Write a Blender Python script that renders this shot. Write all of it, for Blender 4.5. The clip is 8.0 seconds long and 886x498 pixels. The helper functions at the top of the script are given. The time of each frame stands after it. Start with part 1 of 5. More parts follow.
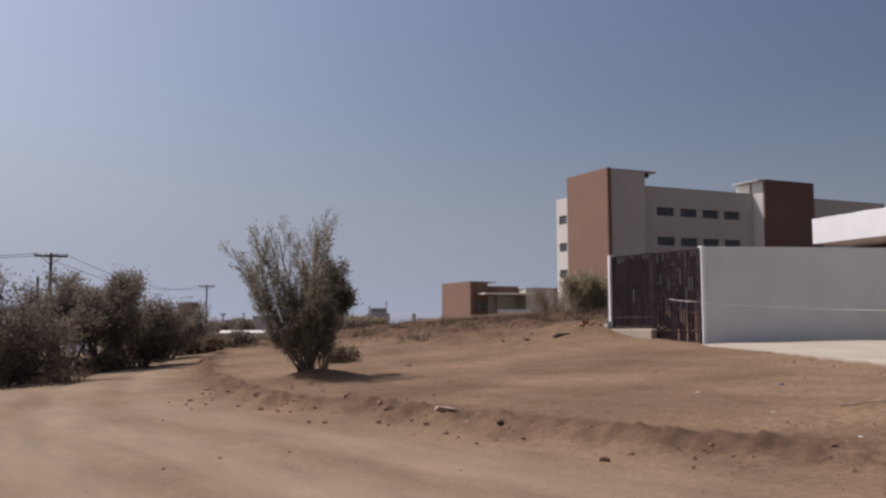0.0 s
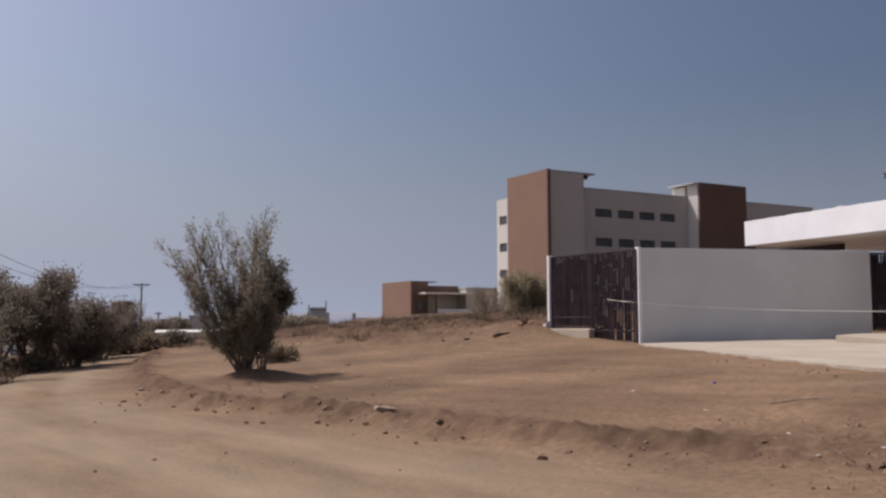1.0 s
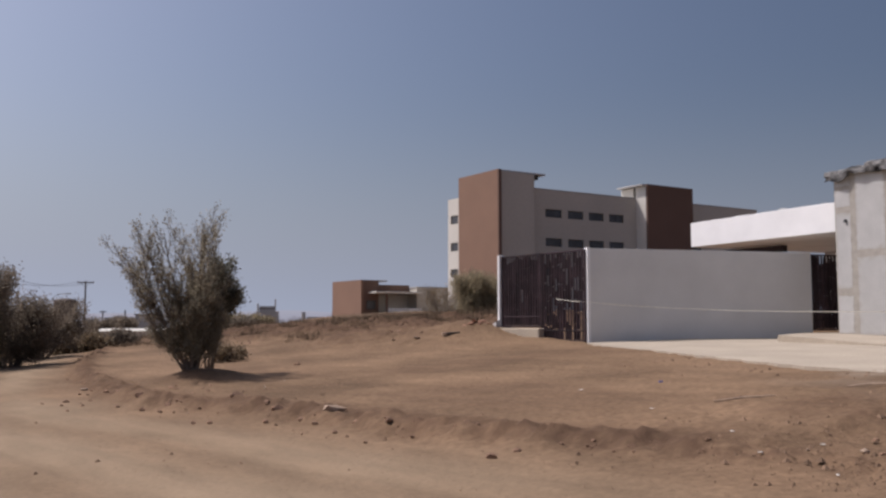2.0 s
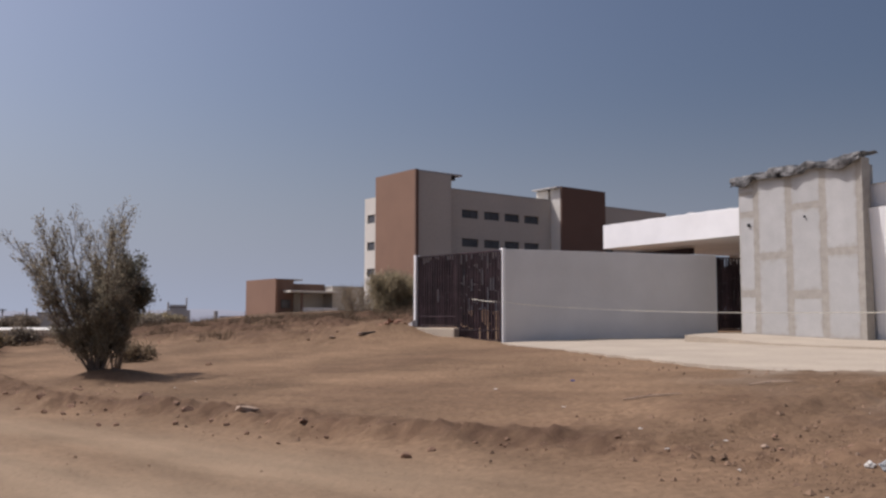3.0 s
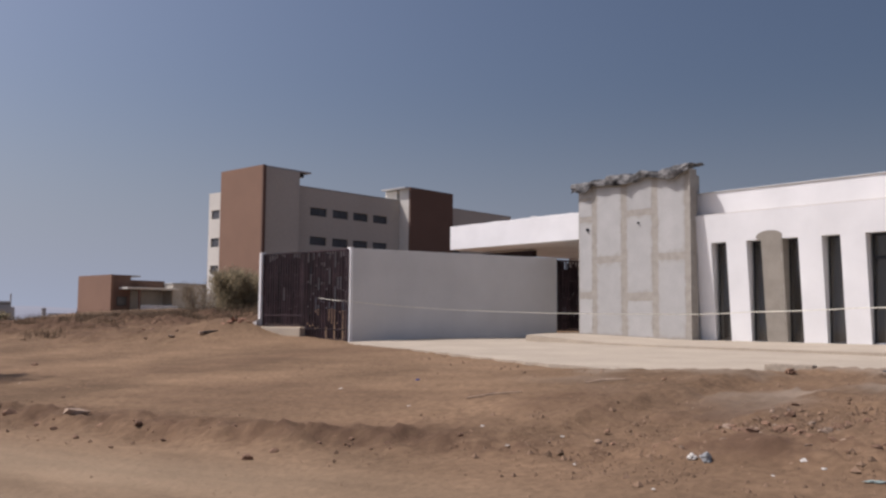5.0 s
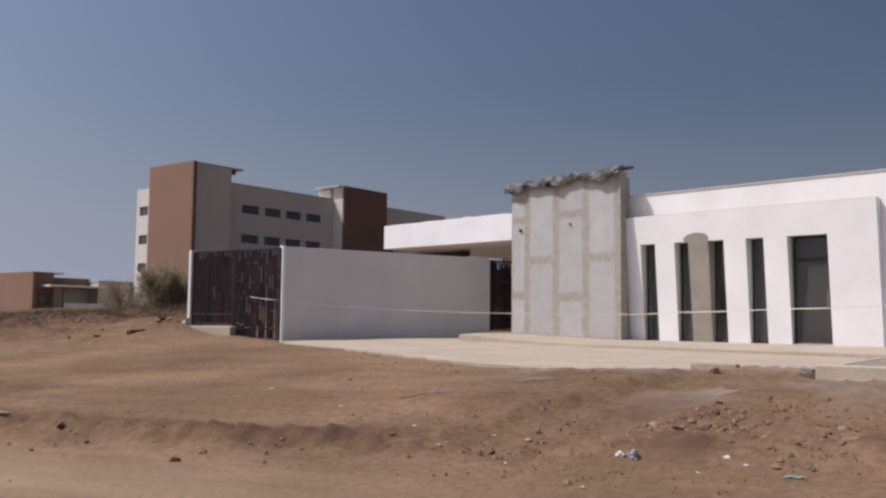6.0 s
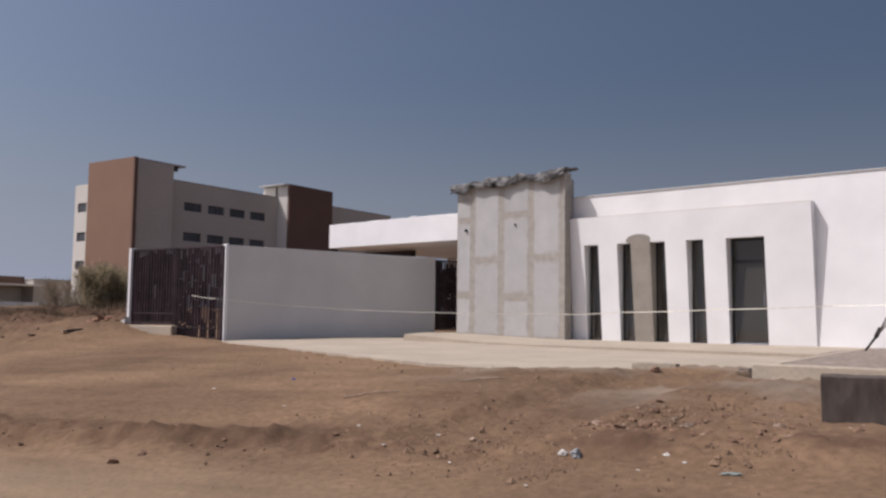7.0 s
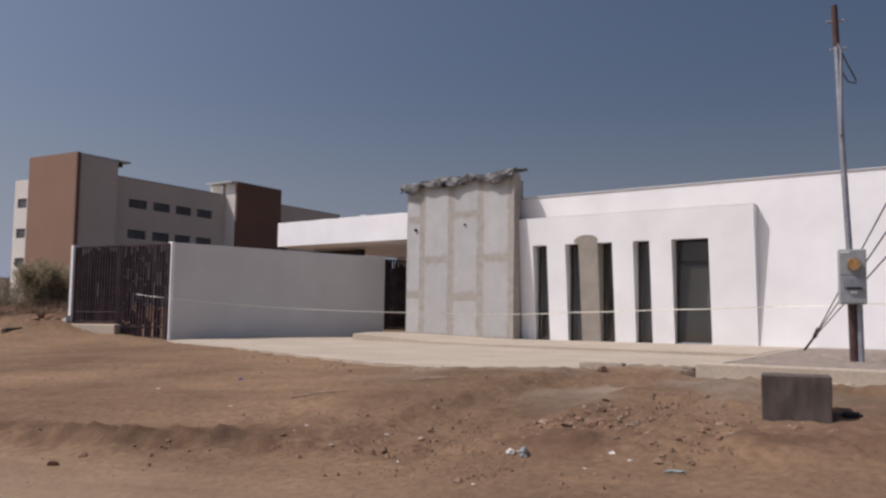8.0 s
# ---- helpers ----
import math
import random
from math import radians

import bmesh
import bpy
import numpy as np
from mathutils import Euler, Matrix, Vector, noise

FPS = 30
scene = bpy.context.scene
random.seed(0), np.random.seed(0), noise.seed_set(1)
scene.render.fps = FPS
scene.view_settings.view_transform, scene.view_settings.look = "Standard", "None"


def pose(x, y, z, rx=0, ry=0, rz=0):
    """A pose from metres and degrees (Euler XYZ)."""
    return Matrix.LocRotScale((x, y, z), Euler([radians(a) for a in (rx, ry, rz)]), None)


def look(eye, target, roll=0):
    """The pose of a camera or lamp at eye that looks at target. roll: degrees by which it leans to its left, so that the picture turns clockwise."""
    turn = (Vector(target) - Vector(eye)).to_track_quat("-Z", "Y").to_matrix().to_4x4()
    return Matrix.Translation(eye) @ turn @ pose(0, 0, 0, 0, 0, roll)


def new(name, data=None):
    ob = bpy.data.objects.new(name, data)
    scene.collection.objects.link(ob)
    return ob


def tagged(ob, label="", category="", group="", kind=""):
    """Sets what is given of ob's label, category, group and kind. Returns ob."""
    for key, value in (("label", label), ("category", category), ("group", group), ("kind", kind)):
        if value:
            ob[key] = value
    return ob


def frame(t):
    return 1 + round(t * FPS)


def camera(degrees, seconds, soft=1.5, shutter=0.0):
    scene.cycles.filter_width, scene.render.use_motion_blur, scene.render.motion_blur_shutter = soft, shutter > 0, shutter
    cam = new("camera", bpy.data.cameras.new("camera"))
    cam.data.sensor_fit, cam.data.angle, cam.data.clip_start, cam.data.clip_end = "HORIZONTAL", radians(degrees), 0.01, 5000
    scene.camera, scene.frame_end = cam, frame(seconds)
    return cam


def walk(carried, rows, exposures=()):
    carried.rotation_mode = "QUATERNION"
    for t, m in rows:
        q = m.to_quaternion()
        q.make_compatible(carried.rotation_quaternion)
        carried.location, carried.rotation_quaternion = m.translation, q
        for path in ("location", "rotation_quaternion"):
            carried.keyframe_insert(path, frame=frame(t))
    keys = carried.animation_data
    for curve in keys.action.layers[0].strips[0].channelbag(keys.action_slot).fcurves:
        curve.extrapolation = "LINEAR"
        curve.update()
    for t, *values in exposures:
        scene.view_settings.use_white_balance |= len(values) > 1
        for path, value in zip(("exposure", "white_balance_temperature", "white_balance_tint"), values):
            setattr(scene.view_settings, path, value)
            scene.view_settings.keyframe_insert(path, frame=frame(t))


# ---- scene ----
# ---------------- camera: a pan from one standpoint ----------------
EYE = (0.0, 0.0, 0.545)
cam = camera(53.36, 8.0, soft=2.5)
PATH = [
    (t, pose(*EYE, 90 + p, r, y)) for t, y, p, r in (
        (0.0, -0.077, 4.659, 0.264), (0.5, -1.972, 4.637, 0.247), (1.0, -3.949, 4.616, 0.188),
        (1.5, -5.315, 4.579, 0.140), (1.7, -5.870, 4.570, 0.110), (2.8, -11.66, 4.540, -0.075),
        (3.0, -12.601, 4.538, -0.106), (3.5, -14.975, 4.542, -0.197), (4.0, -17.501, 4.536, -0.264),
        (4.5, -19.886, 4.537, -0.360), (4.7, -20.94, 4.540, -0.392), (5.8, -26.10, 4.553, -0.575),
        (6.0, -26.828, 4.555, -0.603), (6.5, -28.670, 4.567, -0.664), (7.0, -30.380, 4.572, -0.711),
        (7.5, -32.028, 4.563, -0.790), (8.0, -33.674, 4.583, -0.838))
]
walk(cam, PATH, [(0.0, -0.02, 6150, 17), (4.0, 0.0, 6150, 17), (6.5, -0.02, 6150, 17), (8.0, -0.12, 6150, 17)])

# ---------------- light ----------------
SUN_TO = Vector((-0.894, 0.447, 0.0)).normalized() * math.cos(radians(55)) + Vector((0, 0, math.sin(radians(55))))
world = bpy.data.worlds.new("sky")
scene.world = world
world.use_nodes = True
wn = world.node_tree.nodes
sky = wn.new("ShaderNodeTexSky")
sky.sky_type = 'NISHITA'
sky.sun_disc = False
sky.sun_elevation = radians(55)
sky.sun_rotation = math.atan2(SUN_TO.x, SUN_TO.y)
sky.air_density, sky.dust_density, sky.ozone_density = 1.0, 4.5, 1.5
wl = world.node_tree.links
# dusty haze that thickens towards the horizon all round
geo = wn.new("ShaderNodeTexCoord")
sep = wn.new("ShaderNodeSeparateXYZ")
wl.new(geo.outputs["Generated"], sep.inputs[0])
thick = wn.new("ShaderNodeMapRange")
thick.interpolation_type = 'SMOOTHERSTEP'
thick.inputs[1].default_value, thick.inputs[2].default_value = -0.06, 0.29
thick.inputs[3].default_value, thick.inputs[4].default_value = 1.0, 0.0
wl.new(sep.outputs["Z"], thick.inputs[0])
haze = wn.new("ShaderNodeMix")
haze.data_type = 'RGBA'
haze.inputs[7].default_value = (4.3, 4.75, 5.6, 1)
wl.new(thick.outputs[0], haze.inputs[0])
wl.new(sky.outputs[0], haze.inputs[6])
# the sky is brighter on the sun's side, duller away from it
side = wn.new("ShaderNodeMapRange")
side.inputs[1].default_value, side.inputs[2].default_value = -0.6, 0.9
side.inputs[3].default_value, side.inputs[4].default_value = 1.6, 0.84
wl.new(sep.outputs["X"], side.inputs[0])
glow = wn.new("ShaderNodeVectorMath")
glow.operation = 'SCALE'
wl.new(haze.outputs[2], glow.inputs[0])
wl.new(side.outputs[0], glow.inputs["Scale"])
wl.new(glow.outputs[0], wn["Background"].inputs[0])
wn["Background"].inputs[1].default_value = 0.063
sun = new("sun", bpy.data.lights.new("sun", 'SUN'))
sun.data.energy, sun.data.angle, sun.data.color = 3.75, radians(0.6), (1.0, 0.953, 0.878)
sun.matrix_world = look(SUN_TO * 100, (0, 0, 0))


# ---------------- materials ----------------
def mat(name, color, rough=0.85, var=0.12, scale=4.0, fine=60.0, bump=0.15, bump_scale=40.0, metal=0.0,
        tint=None, stretch=(1, 1, 1), spec=0.3, rand=0.0, dist=0.01):
    """Two scales of colour variation and a fine relief, in metres of the object's own space."""
    m = bpy.data.materials.new(name)
    m.use_nodes = True
    nt = m.node_tree
    n, l = nt.nodes, nt.links
    b = n["Principled BSDF"]
    b.inputs["Roughness"].default_value = rough
    b.inputs["Metallic"].default_value = metal
    b.inputs["Specular IOR Level"].default_value = spec
    tc = n.new("ShaderNodeTexCoord")
    mp = n.new("ShaderNodeMapping")
    mp.inputs["Scale"].default_value = stretch
    l.new(tc.outputs["Object"], mp.inputs[0])
    a = n.new("ShaderNodeTexNoise")
    a.inputs["Scale"].default_value = scale
    a.inputs["Detail"].default_value = 5
    f = n.new("ShaderNodeTexNoise")
    f.inputs["Scale"].default_value = fine
    f.inputs["Detail"].default_value = 3
    l.new(mp.outputs[0], a.inputs[0])
    l.new(mp.outputs[0], f.inputs[0])
    r = n.new("ShaderNodeValToRGB")
    c = Vector(color)
    lo, hi = c * (1 - var * 2), c * (1 + var * 2)
    if tint:
        hi = Vector(tint)
    r.color_ramp.elements[0].position, r.color_ramp.elements[1].position = 0.3, 0.7
    r.color_ramp.elements[0].color = (*[max(0, v) for v in lo], 1)
    r.color_ramp.elements[1].color = (*[min(1, v) for v in hi], 1)
    l.new(a.outputs[0], r.inputs[0])
    g = n.new("ShaderNodeMix")
    g.data_type, g.blend_type = 'RGBA', 'OVERLAY'
    g.inputs[0].default_value = min(0.9, var * 4)
    l.new(r.outputs[0], g.inputs[6])
    l.new(f.outputs[0], g.inputs[7])
    out = g.outputs[2]
    if rand:
        oi = n.new("ShaderNodeObjectInfo")
        hv = n.new("ShaderNodeHueSaturation")
        mr = n.new("ShaderNodeMapRange")
        mr.inputs[3].default_value, mr.inputs[4].default_value = 1 - rand, 1 + rand
        l.new(oi.outputs["Random"], mr.inputs[0])
        l.new(mr.outputs[0], hv.inputs["Value"])
        l.new(out, hv.inputs["Color"])
        out = hv.outputs[0]
    l.new(out, b.inputs["Base Color"])
    if bump:
        bn = n.new("ShaderNodeTexNoise")
        bn.inputs["Scale"].default_value = bump_scale
        bn.inputs["Detail"].default_value = 6
        l.new(mp.outputs[0], bn.inputs[0])
        bp = n.new("ShaderNodeBump")
        bp.inputs["Strength"].default_value = bump
        bp.inputs["Distance"].default_value = dist
        l.new(bn.outputs[0], bp.inputs["Height"])
        l.new(bp.outputs[0], b.inputs["Normal"])
    return m


def ground_mat():
    """Dry earth: sandy wheel tracks on the road, browner loose soil on the lot, dark weeds and litter far off."""
    m = mat("dry_earth", (0.187, 0.121, 0.0735), 0.95, 0.13, 0.35, 12.0, 0.6, 13.0, spec=0.1, dist=0.03)
    n, l = m.node_tree.nodes, m.node_tree.links
    b = n["Principled BSDF"]
    src = b.inputs["Base Color"].links[0].from_socket
    at = n.new("ShaderNodeAttribute")
    at.attribute_name = "soil"
    sep = n.new("ShaderNodeSeparateColor")
    l.new(at.outputs["Color"], sep.inputs[0])
    mx = n.new("ShaderNodeMix")
    mx.data_type = 'RGBA'
    l.new(sep.outputs[0], mx.inputs[0])
    l.new(src, mx.inputs[6])
    mx.inputs[7].default_value = (0.25, 0.182, 0.12, 1)
    m2 = n.new("ShaderNodeMix")
    m2.data_type = 'RGBA'
    l.new(sep.outputs[1], m2.inputs[0])
    l.new(mx.outputs[2], m2.inputs[6])
    m2.inputs[7].default_value = (0.098, 0.058, 0.037, 1)
    m3 = n.new("ShaderNodeMix")
    m3.data_type = 'RGBA'
    l.new(sep.outputs[2], m3.inputs[0])
    l.new(m2.outputs[2], m3.inputs[6])
    m3.inputs[7].default_value = (0.27, 0.215, 0.163, 1)
    # small pebbles and crumbs
    tc = n.new("ShaderNodeTexCoord")
    vo = n.new("ShaderNodeTexVoronoi")
    vo.inputs["Scale"].default_value = 11.0
    l.new(tc.outputs["Object"], vo.inputs[0])
    cr = n.new("ShaderNodeValToRGB")
    cr.color_ramp.elements[0].position, cr.color_ramp.elements[1].position = 0.10, 0.2
    cr.color_ramp.elements[0].color = (0.6, 0.6, 0.6, 1)
    cr.color_ramp.elements[1].color = (1, 1, 1, 1)
    l.new(vo.outputs[0], cr.inputs[0])
    # broad soft streaks where wheels and water have dragged the dust
    sm = n.new("ShaderNodeMapping")
    sm.vector_type = 'TEXTURE'
    sm.inputs["Rotation"].default_value = (0, 0, radians(-58))
    sm.inputs["Scale"].default_value = (2.2, 0.6, 1)
    l.new(tc.outputs["Object"], sm.inputs[0])
    sn = n.new("ShaderNodeTexNoise")
    sn.inputs["Scale"].default_value = 1.1
    sn.inputs["Detail"].default_value = 7
    sn.inputs["Roughness"].default_value = 0.65
    l.new(sm.outputs[0], sn.inputs[0])
    sr = n.new("ShaderNodeMapRange")
    sr.inputs[1].default_value, sr.inputs[2].default_value = 0.32, 0.68
    sr.inputs[3].default_value, sr.inputs[4].default_value = 0.82, 1.13
    l.new(sn.outputs[0], sr.inputs[0])
    sv = n.new("ShaderNodeVectorMath")
    sv.operation = 'SCALE'
    l.new(m3.outputs[2], sv.inputs[0])
    l.new(sr.outputs[0], sv.inputs["Scale"])
    m4 = n.new("ShaderNodeMix")
    m4.data_type, m4.blend_type = 'RGBA', 'MULTIPLY'
    m4.inputs[0].default_value = 0.5
    l.new(sv.outputs[0], m4.inputs[6])
    l.new(cr.outputs[0], m4.inputs[7])
    l.new(m4.outputs[2], b.inputs["Base Color"])
    return m


def glass_mat(name="window_glass", color=(0.45, 0.42, 0.38)):
    m = bpy.data.materials.new(name)
    m.use_nodes = True
    b = m.node_tree.nodes["Principled BSDF"]
    b.inputs["Base Color"].default_value = (*color, 1)
    b.inputs["Roughness"].default_value = 0.03
    b.inputs["Transmission Weight"].default_value = 0.93
    b.inputs["IOR"].default_value = 1.45
    return m


def brick_mat(name, color):
    """Fair-faced clay facing with thin courses, seen from far off."""
    m = mat(name, color, 0.9, 0.03, 0.25, 14.0, 0.0)
    n, l = m.node_tree.nodes, m.node_tree.links
    b = n["Principled BSDF"]
    src = b.inputs["Base Color"].links[0].from_socket
    tc = n.new("ShaderNodeTexCoord")
    wv = n.new("ShaderNodeTexWave")
    wv.bands_direction = 'Z'
    wv.inputs["Scale"].default_value = 1.3
    wv.inputs["Distortion"].default_value = 0.4
    l.new(tc.outputs["Object"], wv.inputs[0])
    cr = n.new("ShaderNodeValToRGB")
    cr.color_ramp.elements[0].position, cr.color_ramp.elements[1].position = 0.0, 0.25
    cr.color_ramp.elements[0].color = (0.82, 0.82, 0.82, 1)
    l.new(wv.outputs[0], cr.inputs[0])
    mx = n.new("ShaderNodeMix")
    mx.data_type, mx.blend_type = 'RGBA', 'MULTIPLY'
    mx.inputs[0].default_value = 0.7
    l.new(src, mx.inputs[6])
    l.new(cr.outputs[0], mx.inputs[7])
    l.new(mx.outputs[2], b.inputs["Base Color"])
    return m


def leaf_mat(name, color, var=0.35, thin=0.35):
    m = bpy.data.materials.new(name)
    m.use_nodes = True
    n, l = m.node_tree.nodes, m.node_tree.links
    b = n["Principled BSDF"]
    b.inputs["Roughness"].default_value = 0.8
    b.inputs["Specular IOR Level"].default_value = 0.1
    ge = n.new("ShaderNodeNewGeometry")
    r = n.new("ShaderNodeValToRGB")
    r.color_ramp.elements[0].color = (*[c * (1 - var) for c in color], 1)
    r.color_ramp.elements[1].color = (*[c * (1 + var) for c in color], 1)
    l.new(ge.outputs["Random Per Island"], r.inputs[0])
    l.new(r.outputs[0], b.inputs["Base Color"])
    if thin:
        t = n.new("ShaderNodeBsdfTranslucent")
        l.new(r.outputs[0], t.inputs[0])
        x = n.new("ShaderNodeMixShader")
        x.inputs[0].default_value = thin
        l.new(b.outputs[0], x.inputs[1])
        l.new(t.outputs[0], x.inputs[2])
        l.new(x.outputs[0], n["Material Output"].inputs[0])
    return m


EARTH = ground_mat()
WHITE = mat("white_painted_render", (0.80, 0.79, 0.78), 0.8, 0.03, 0.9, 30, 0.25, 25, spec=0.3)
WHITE_OLD = mat("dusty_white_render", (0.60, 0.59, 0.575), 0.85, 0.03, 0.8, 25, 0.25, 25, spec=0.2)
JOINT_TAN = (0.35, 0.322, 0.282)


def board_mat():
    """Grey board with joint compound dragged unevenly over its edges."""
    m = mat("grey_cement_board", (0.43, 0.42, 0.405), 0.85, 0.035, 2.0, 35, 0.12, 60, rand=0.05)
    n, l = m.node_tree.nodes, m.node_tree.links
    b = n["Principled BSDF"]
    src = b.inputs["Base Color"].links[0].from_socket
    tc = n.new("ShaderNodeTexCoord")
    sp = n.new("ShaderNodeSeparateXYZ")
    l.new(tc.outputs["Generated"], sp.inputs[0])

    def math_node(op, a, k=0.0):
        nd = n.new("ShaderNodeMath")
        nd.operation = op
        l.new(a, nd.inputs[0])
        if isinstance(k, float):
            nd.inputs[1].default_value = k
        else:
            l.new(k, nd.inputs[1])
        return nd.outputs[0]
    gaps = []
    for axis, width in (("Y", 0.85), ("Z", 1.7)):
        off = math_node('ABSOLUTE', math_node('SUBTRACT', sp.outputs[axis], 0.5))
        gaps.append(math_node('MULTIPLY', math_node('SUBTRACT', math_node('MULTIPLY', off, -1.0), -0.5), width))
    near = math_node('MINIMUM', gaps[0], gaps[1])
    no = n.new("ShaderNodeTexNoise")
    no.inputs["Scale"].default_value = 5.0
    no.inputs["Detail"].default_value = 6
    l.new(tc.outputs["Object"], no.inputs[0])
    edge = math_node('ADD', near, math_node('MULTIPLY', math_node('SUBTRACT', no.outputs[0], 0.5), 0.3))
    mr = n.new("ShaderNodeMapRange")
    mr.inputs[1].default_value, mr.inputs[2].default_value = -0.03, 0.075
    mr.inputs[3].default_value, mr.inputs[4].default_value = 0.9, 0.0
    l.new(edge, mr.inputs[0])
    mx = n.new("ShaderNodeMix")
    mx.data_type = 'RGBA'
    mx.inputs[7].default_value = (*JOINT_TAN, 1)
    l.new(mr.outputs[0], mx.inputs[0])
    l.new(src, mx.inputs[6])
    l.new(mx.outputs[2], b.inputs["Base Color"])
    return m


BOARD = board_mat()
JOINT = mat("tan_joint_compound", JOINT_TAN, 0.9, 0.06, 5.0, 45, 0.3, 30)
PATCH = mat("raw_cement_plaster", (0.30, 0.27, 0.228), 0.95, 0.05, 3.0, 40, 0.3, 40)
CONC = mat("pale_concrete", (0.385, 0.325, 0.252), 0.9, 0.05, 0.9, 18, 0.3, 30)
CONC_EDGE = mat("worn_concrete", (0.34, 0.285, 0.222), 0.95, 0.10, 2.5, 20, 0.6, 18)
BLOCKM = mat("weathered_concrete_block", (0.10, 0.08, 0.066), 0.95, 0.16, 2.2, 14, 0.35, 30, stretch=(1, 1, 0.35))
GRAVEL = mat("grey_gravel", (0.27, 0.22, 0.18), 0.95, 0.2, 9.0, 28, 1.0, 30, dist=0.03)
IRON = mat("dark_painted_iron", (0.034, 0.020, 0.023), 0.6, 0.2, 3.0, 40, 0.1, 40, spec=0.3, rand=0.4)
TANKM = mat("dark_brown_tank_paint", (0.12, 0.098, 0.09), 0.8, 0.1, 0.8, 10, 0.1)
GALV = mat("galvanised_steel", (0.33, 0.33, 0.35), 0.45, 0.1, 6.0, 40, 0.05, 40, metal=0.7)
BROWNPIPE = mat("brown_painted_pipe", (0.07, 0.038, 0.033), 0.6, 0.15, 8.0, 40, 0.1)
BOXGREY = mat("grey_enamelled_steel", (0.30, 0.31, 0.31), 0.5, 0.05, 5.0, 40, 0.05, 40)
TARP = mat("grey_plastic_tarpaulin", (0.022, 0.022, 0.025), 0.7, 0.3, 4.5, 20, 0.6, 7, tint=(0.20, 0.192, 0.185), spec=0.2, dist=0.04)
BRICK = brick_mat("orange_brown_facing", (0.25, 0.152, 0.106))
# darker brick with the shade put in, for faces turned from the sun
BRICK_SHADE = brick_mat("red_brown_shaded_facing", (0.158, 0.098, 0.075))
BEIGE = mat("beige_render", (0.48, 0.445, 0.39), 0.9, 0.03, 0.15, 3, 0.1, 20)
# cream for porch and warehouse; on the college, beige lightened for sunlit faces
BEIGE_LT = mat("cream_and_sunlit_beige_render", (0.62, 0.59, 0.53), 0.9, 0.03, 0.15, 3, 0.1, 20)
SLABM = mat("grey_roof_slab", (0.40, 0.39, 0.38), 0.85, 0.05, 0.5, 10, 0.1)
GLASS = glass_mat()
DARKFRAME = mat("dark_aluminium", (0.025, 0.026, 0.028), 0.4, 0.1, 5, 40, 0.0)
FARGLASS = mat("dark_tinted_glazing", (0.06, 0.06, 0.065), 0.25, 0.15, 0.5, 5, 0.0, spec=0.5)
ROOMM = mat("grey_room_plaster", (0.55, 0.55, 0.53), 0.9, 0.05, 1, 20, 0.0)
WOOD = mat("weathered_pole_wood", (0.10, 0.08, 0.065), 0.9, 0.15, 2, 30, 0.2, stretch=(6, 6, 1))
BARK = mat("grey_brown_bark", (0.15, 0.12, 0.095), 0.95, 0.2, 8, 40, 0.5, 30)
CLOD = mat("dry_earth_clod", (0.235, 0.142, 0.092), 0.95, 0.2, 10, 40, 0.6, 40, rand=0.2)
PALESTONE = mat("pale_rubble_stone", (0.30, 0.22, 0.16), 0.95, 0.12, 10, 40, 0.5, 30, rand=0.25)
TAPE = mat("pale_yellow_plastic_tape", (0.72, 0.68, 0.57), 0.5, 0.1, 12, 40, 0.0)
LEAF_A = leaf_mat("dusty_olive_leaves", (0.30, 0.262, 0.19), 0.3, 0.5)
LEAF_B = leaf_mat("dark_dusty_leaves", (0.215, 0.178, 0.138), 0.25, 0.55)
LEAF_E = leaf_mat("dark_green_leaves", (0.175, 0.165, 0.125), 0.25, 0.45)
LEAF_C = leaf_mat("olive_green_needles", (0.34, 0.285, 0.185), 0.35, 0.5)
LEAF_D = leaf_mat("dry_straw_stalks", (0.26, 0.20, 0.13))


# ---------------- mesh helpers ----------------
def mesh_of(name, bm, material, smooth=False):
    me = bpy.data.meshes.new(name)
    bmesh.ops.recalc_face_normals(bm, faces=bm.faces)
    bm.to_mesh(me)
    bm.free()
    for m in (material if isinstance(material, (list, tuple)) else [material]):
        me.materials.append(m)
    if smooth:
        me.shade_smooth()
    return me


def part(name, bm, material, parent=None, label="", smooth=False):
    """One mesh object under a thing or a part, in the parent's own space."""
    ob = new(name, mesh_of(name, bm, material, smooth))
    if parent is not None:
        ob.parent = parent
    if label:
        tagged(ob, label)
    return ob


def empty(name, m):
    ob = new(name)
    ob.empty_display_size = 0.2
    ob.matrix_world = m
    return ob


def add_box(bm, lo, hi, bevel=0.0, m=None):
    """A box between two corners, its edges rounded by bevel."""
    vs = [bm.verts.new((x, y, z)) for x in (lo[0], hi[0]) for y in (lo[1], hi[1]) for z in (lo[2], hi[2])]
    fs = [(0, 1, 3, 2), (4, 6, 7, 5), (0, 4, 5, 1), (2, 3, 7, 6), (0, 2, 6, 4), (1, 5, 7, 3)]
    faces = [bm.faces.new([vs[i] for i in f]) for f in fs]
    if bevel:
        es = list({e for f in faces for e in f.edges})
        got = bmesh.ops.bevel(bm, geom=es, offset=bevel, segments=2, affect='EDGES', profile=0.5)
        vs = list({v for f in got["faces"] for v in f.verts} | {v for v in vs if v.is_valid})
    if m is not None:
        bmesh.ops.transform(bm, matrix=m, verts=vs)
    return vs


def box(lo, hi, bevel=0.0, m=None):
    bm = bmesh.new()
    add_box(bm, lo, hi, bevel, m)
    return bm


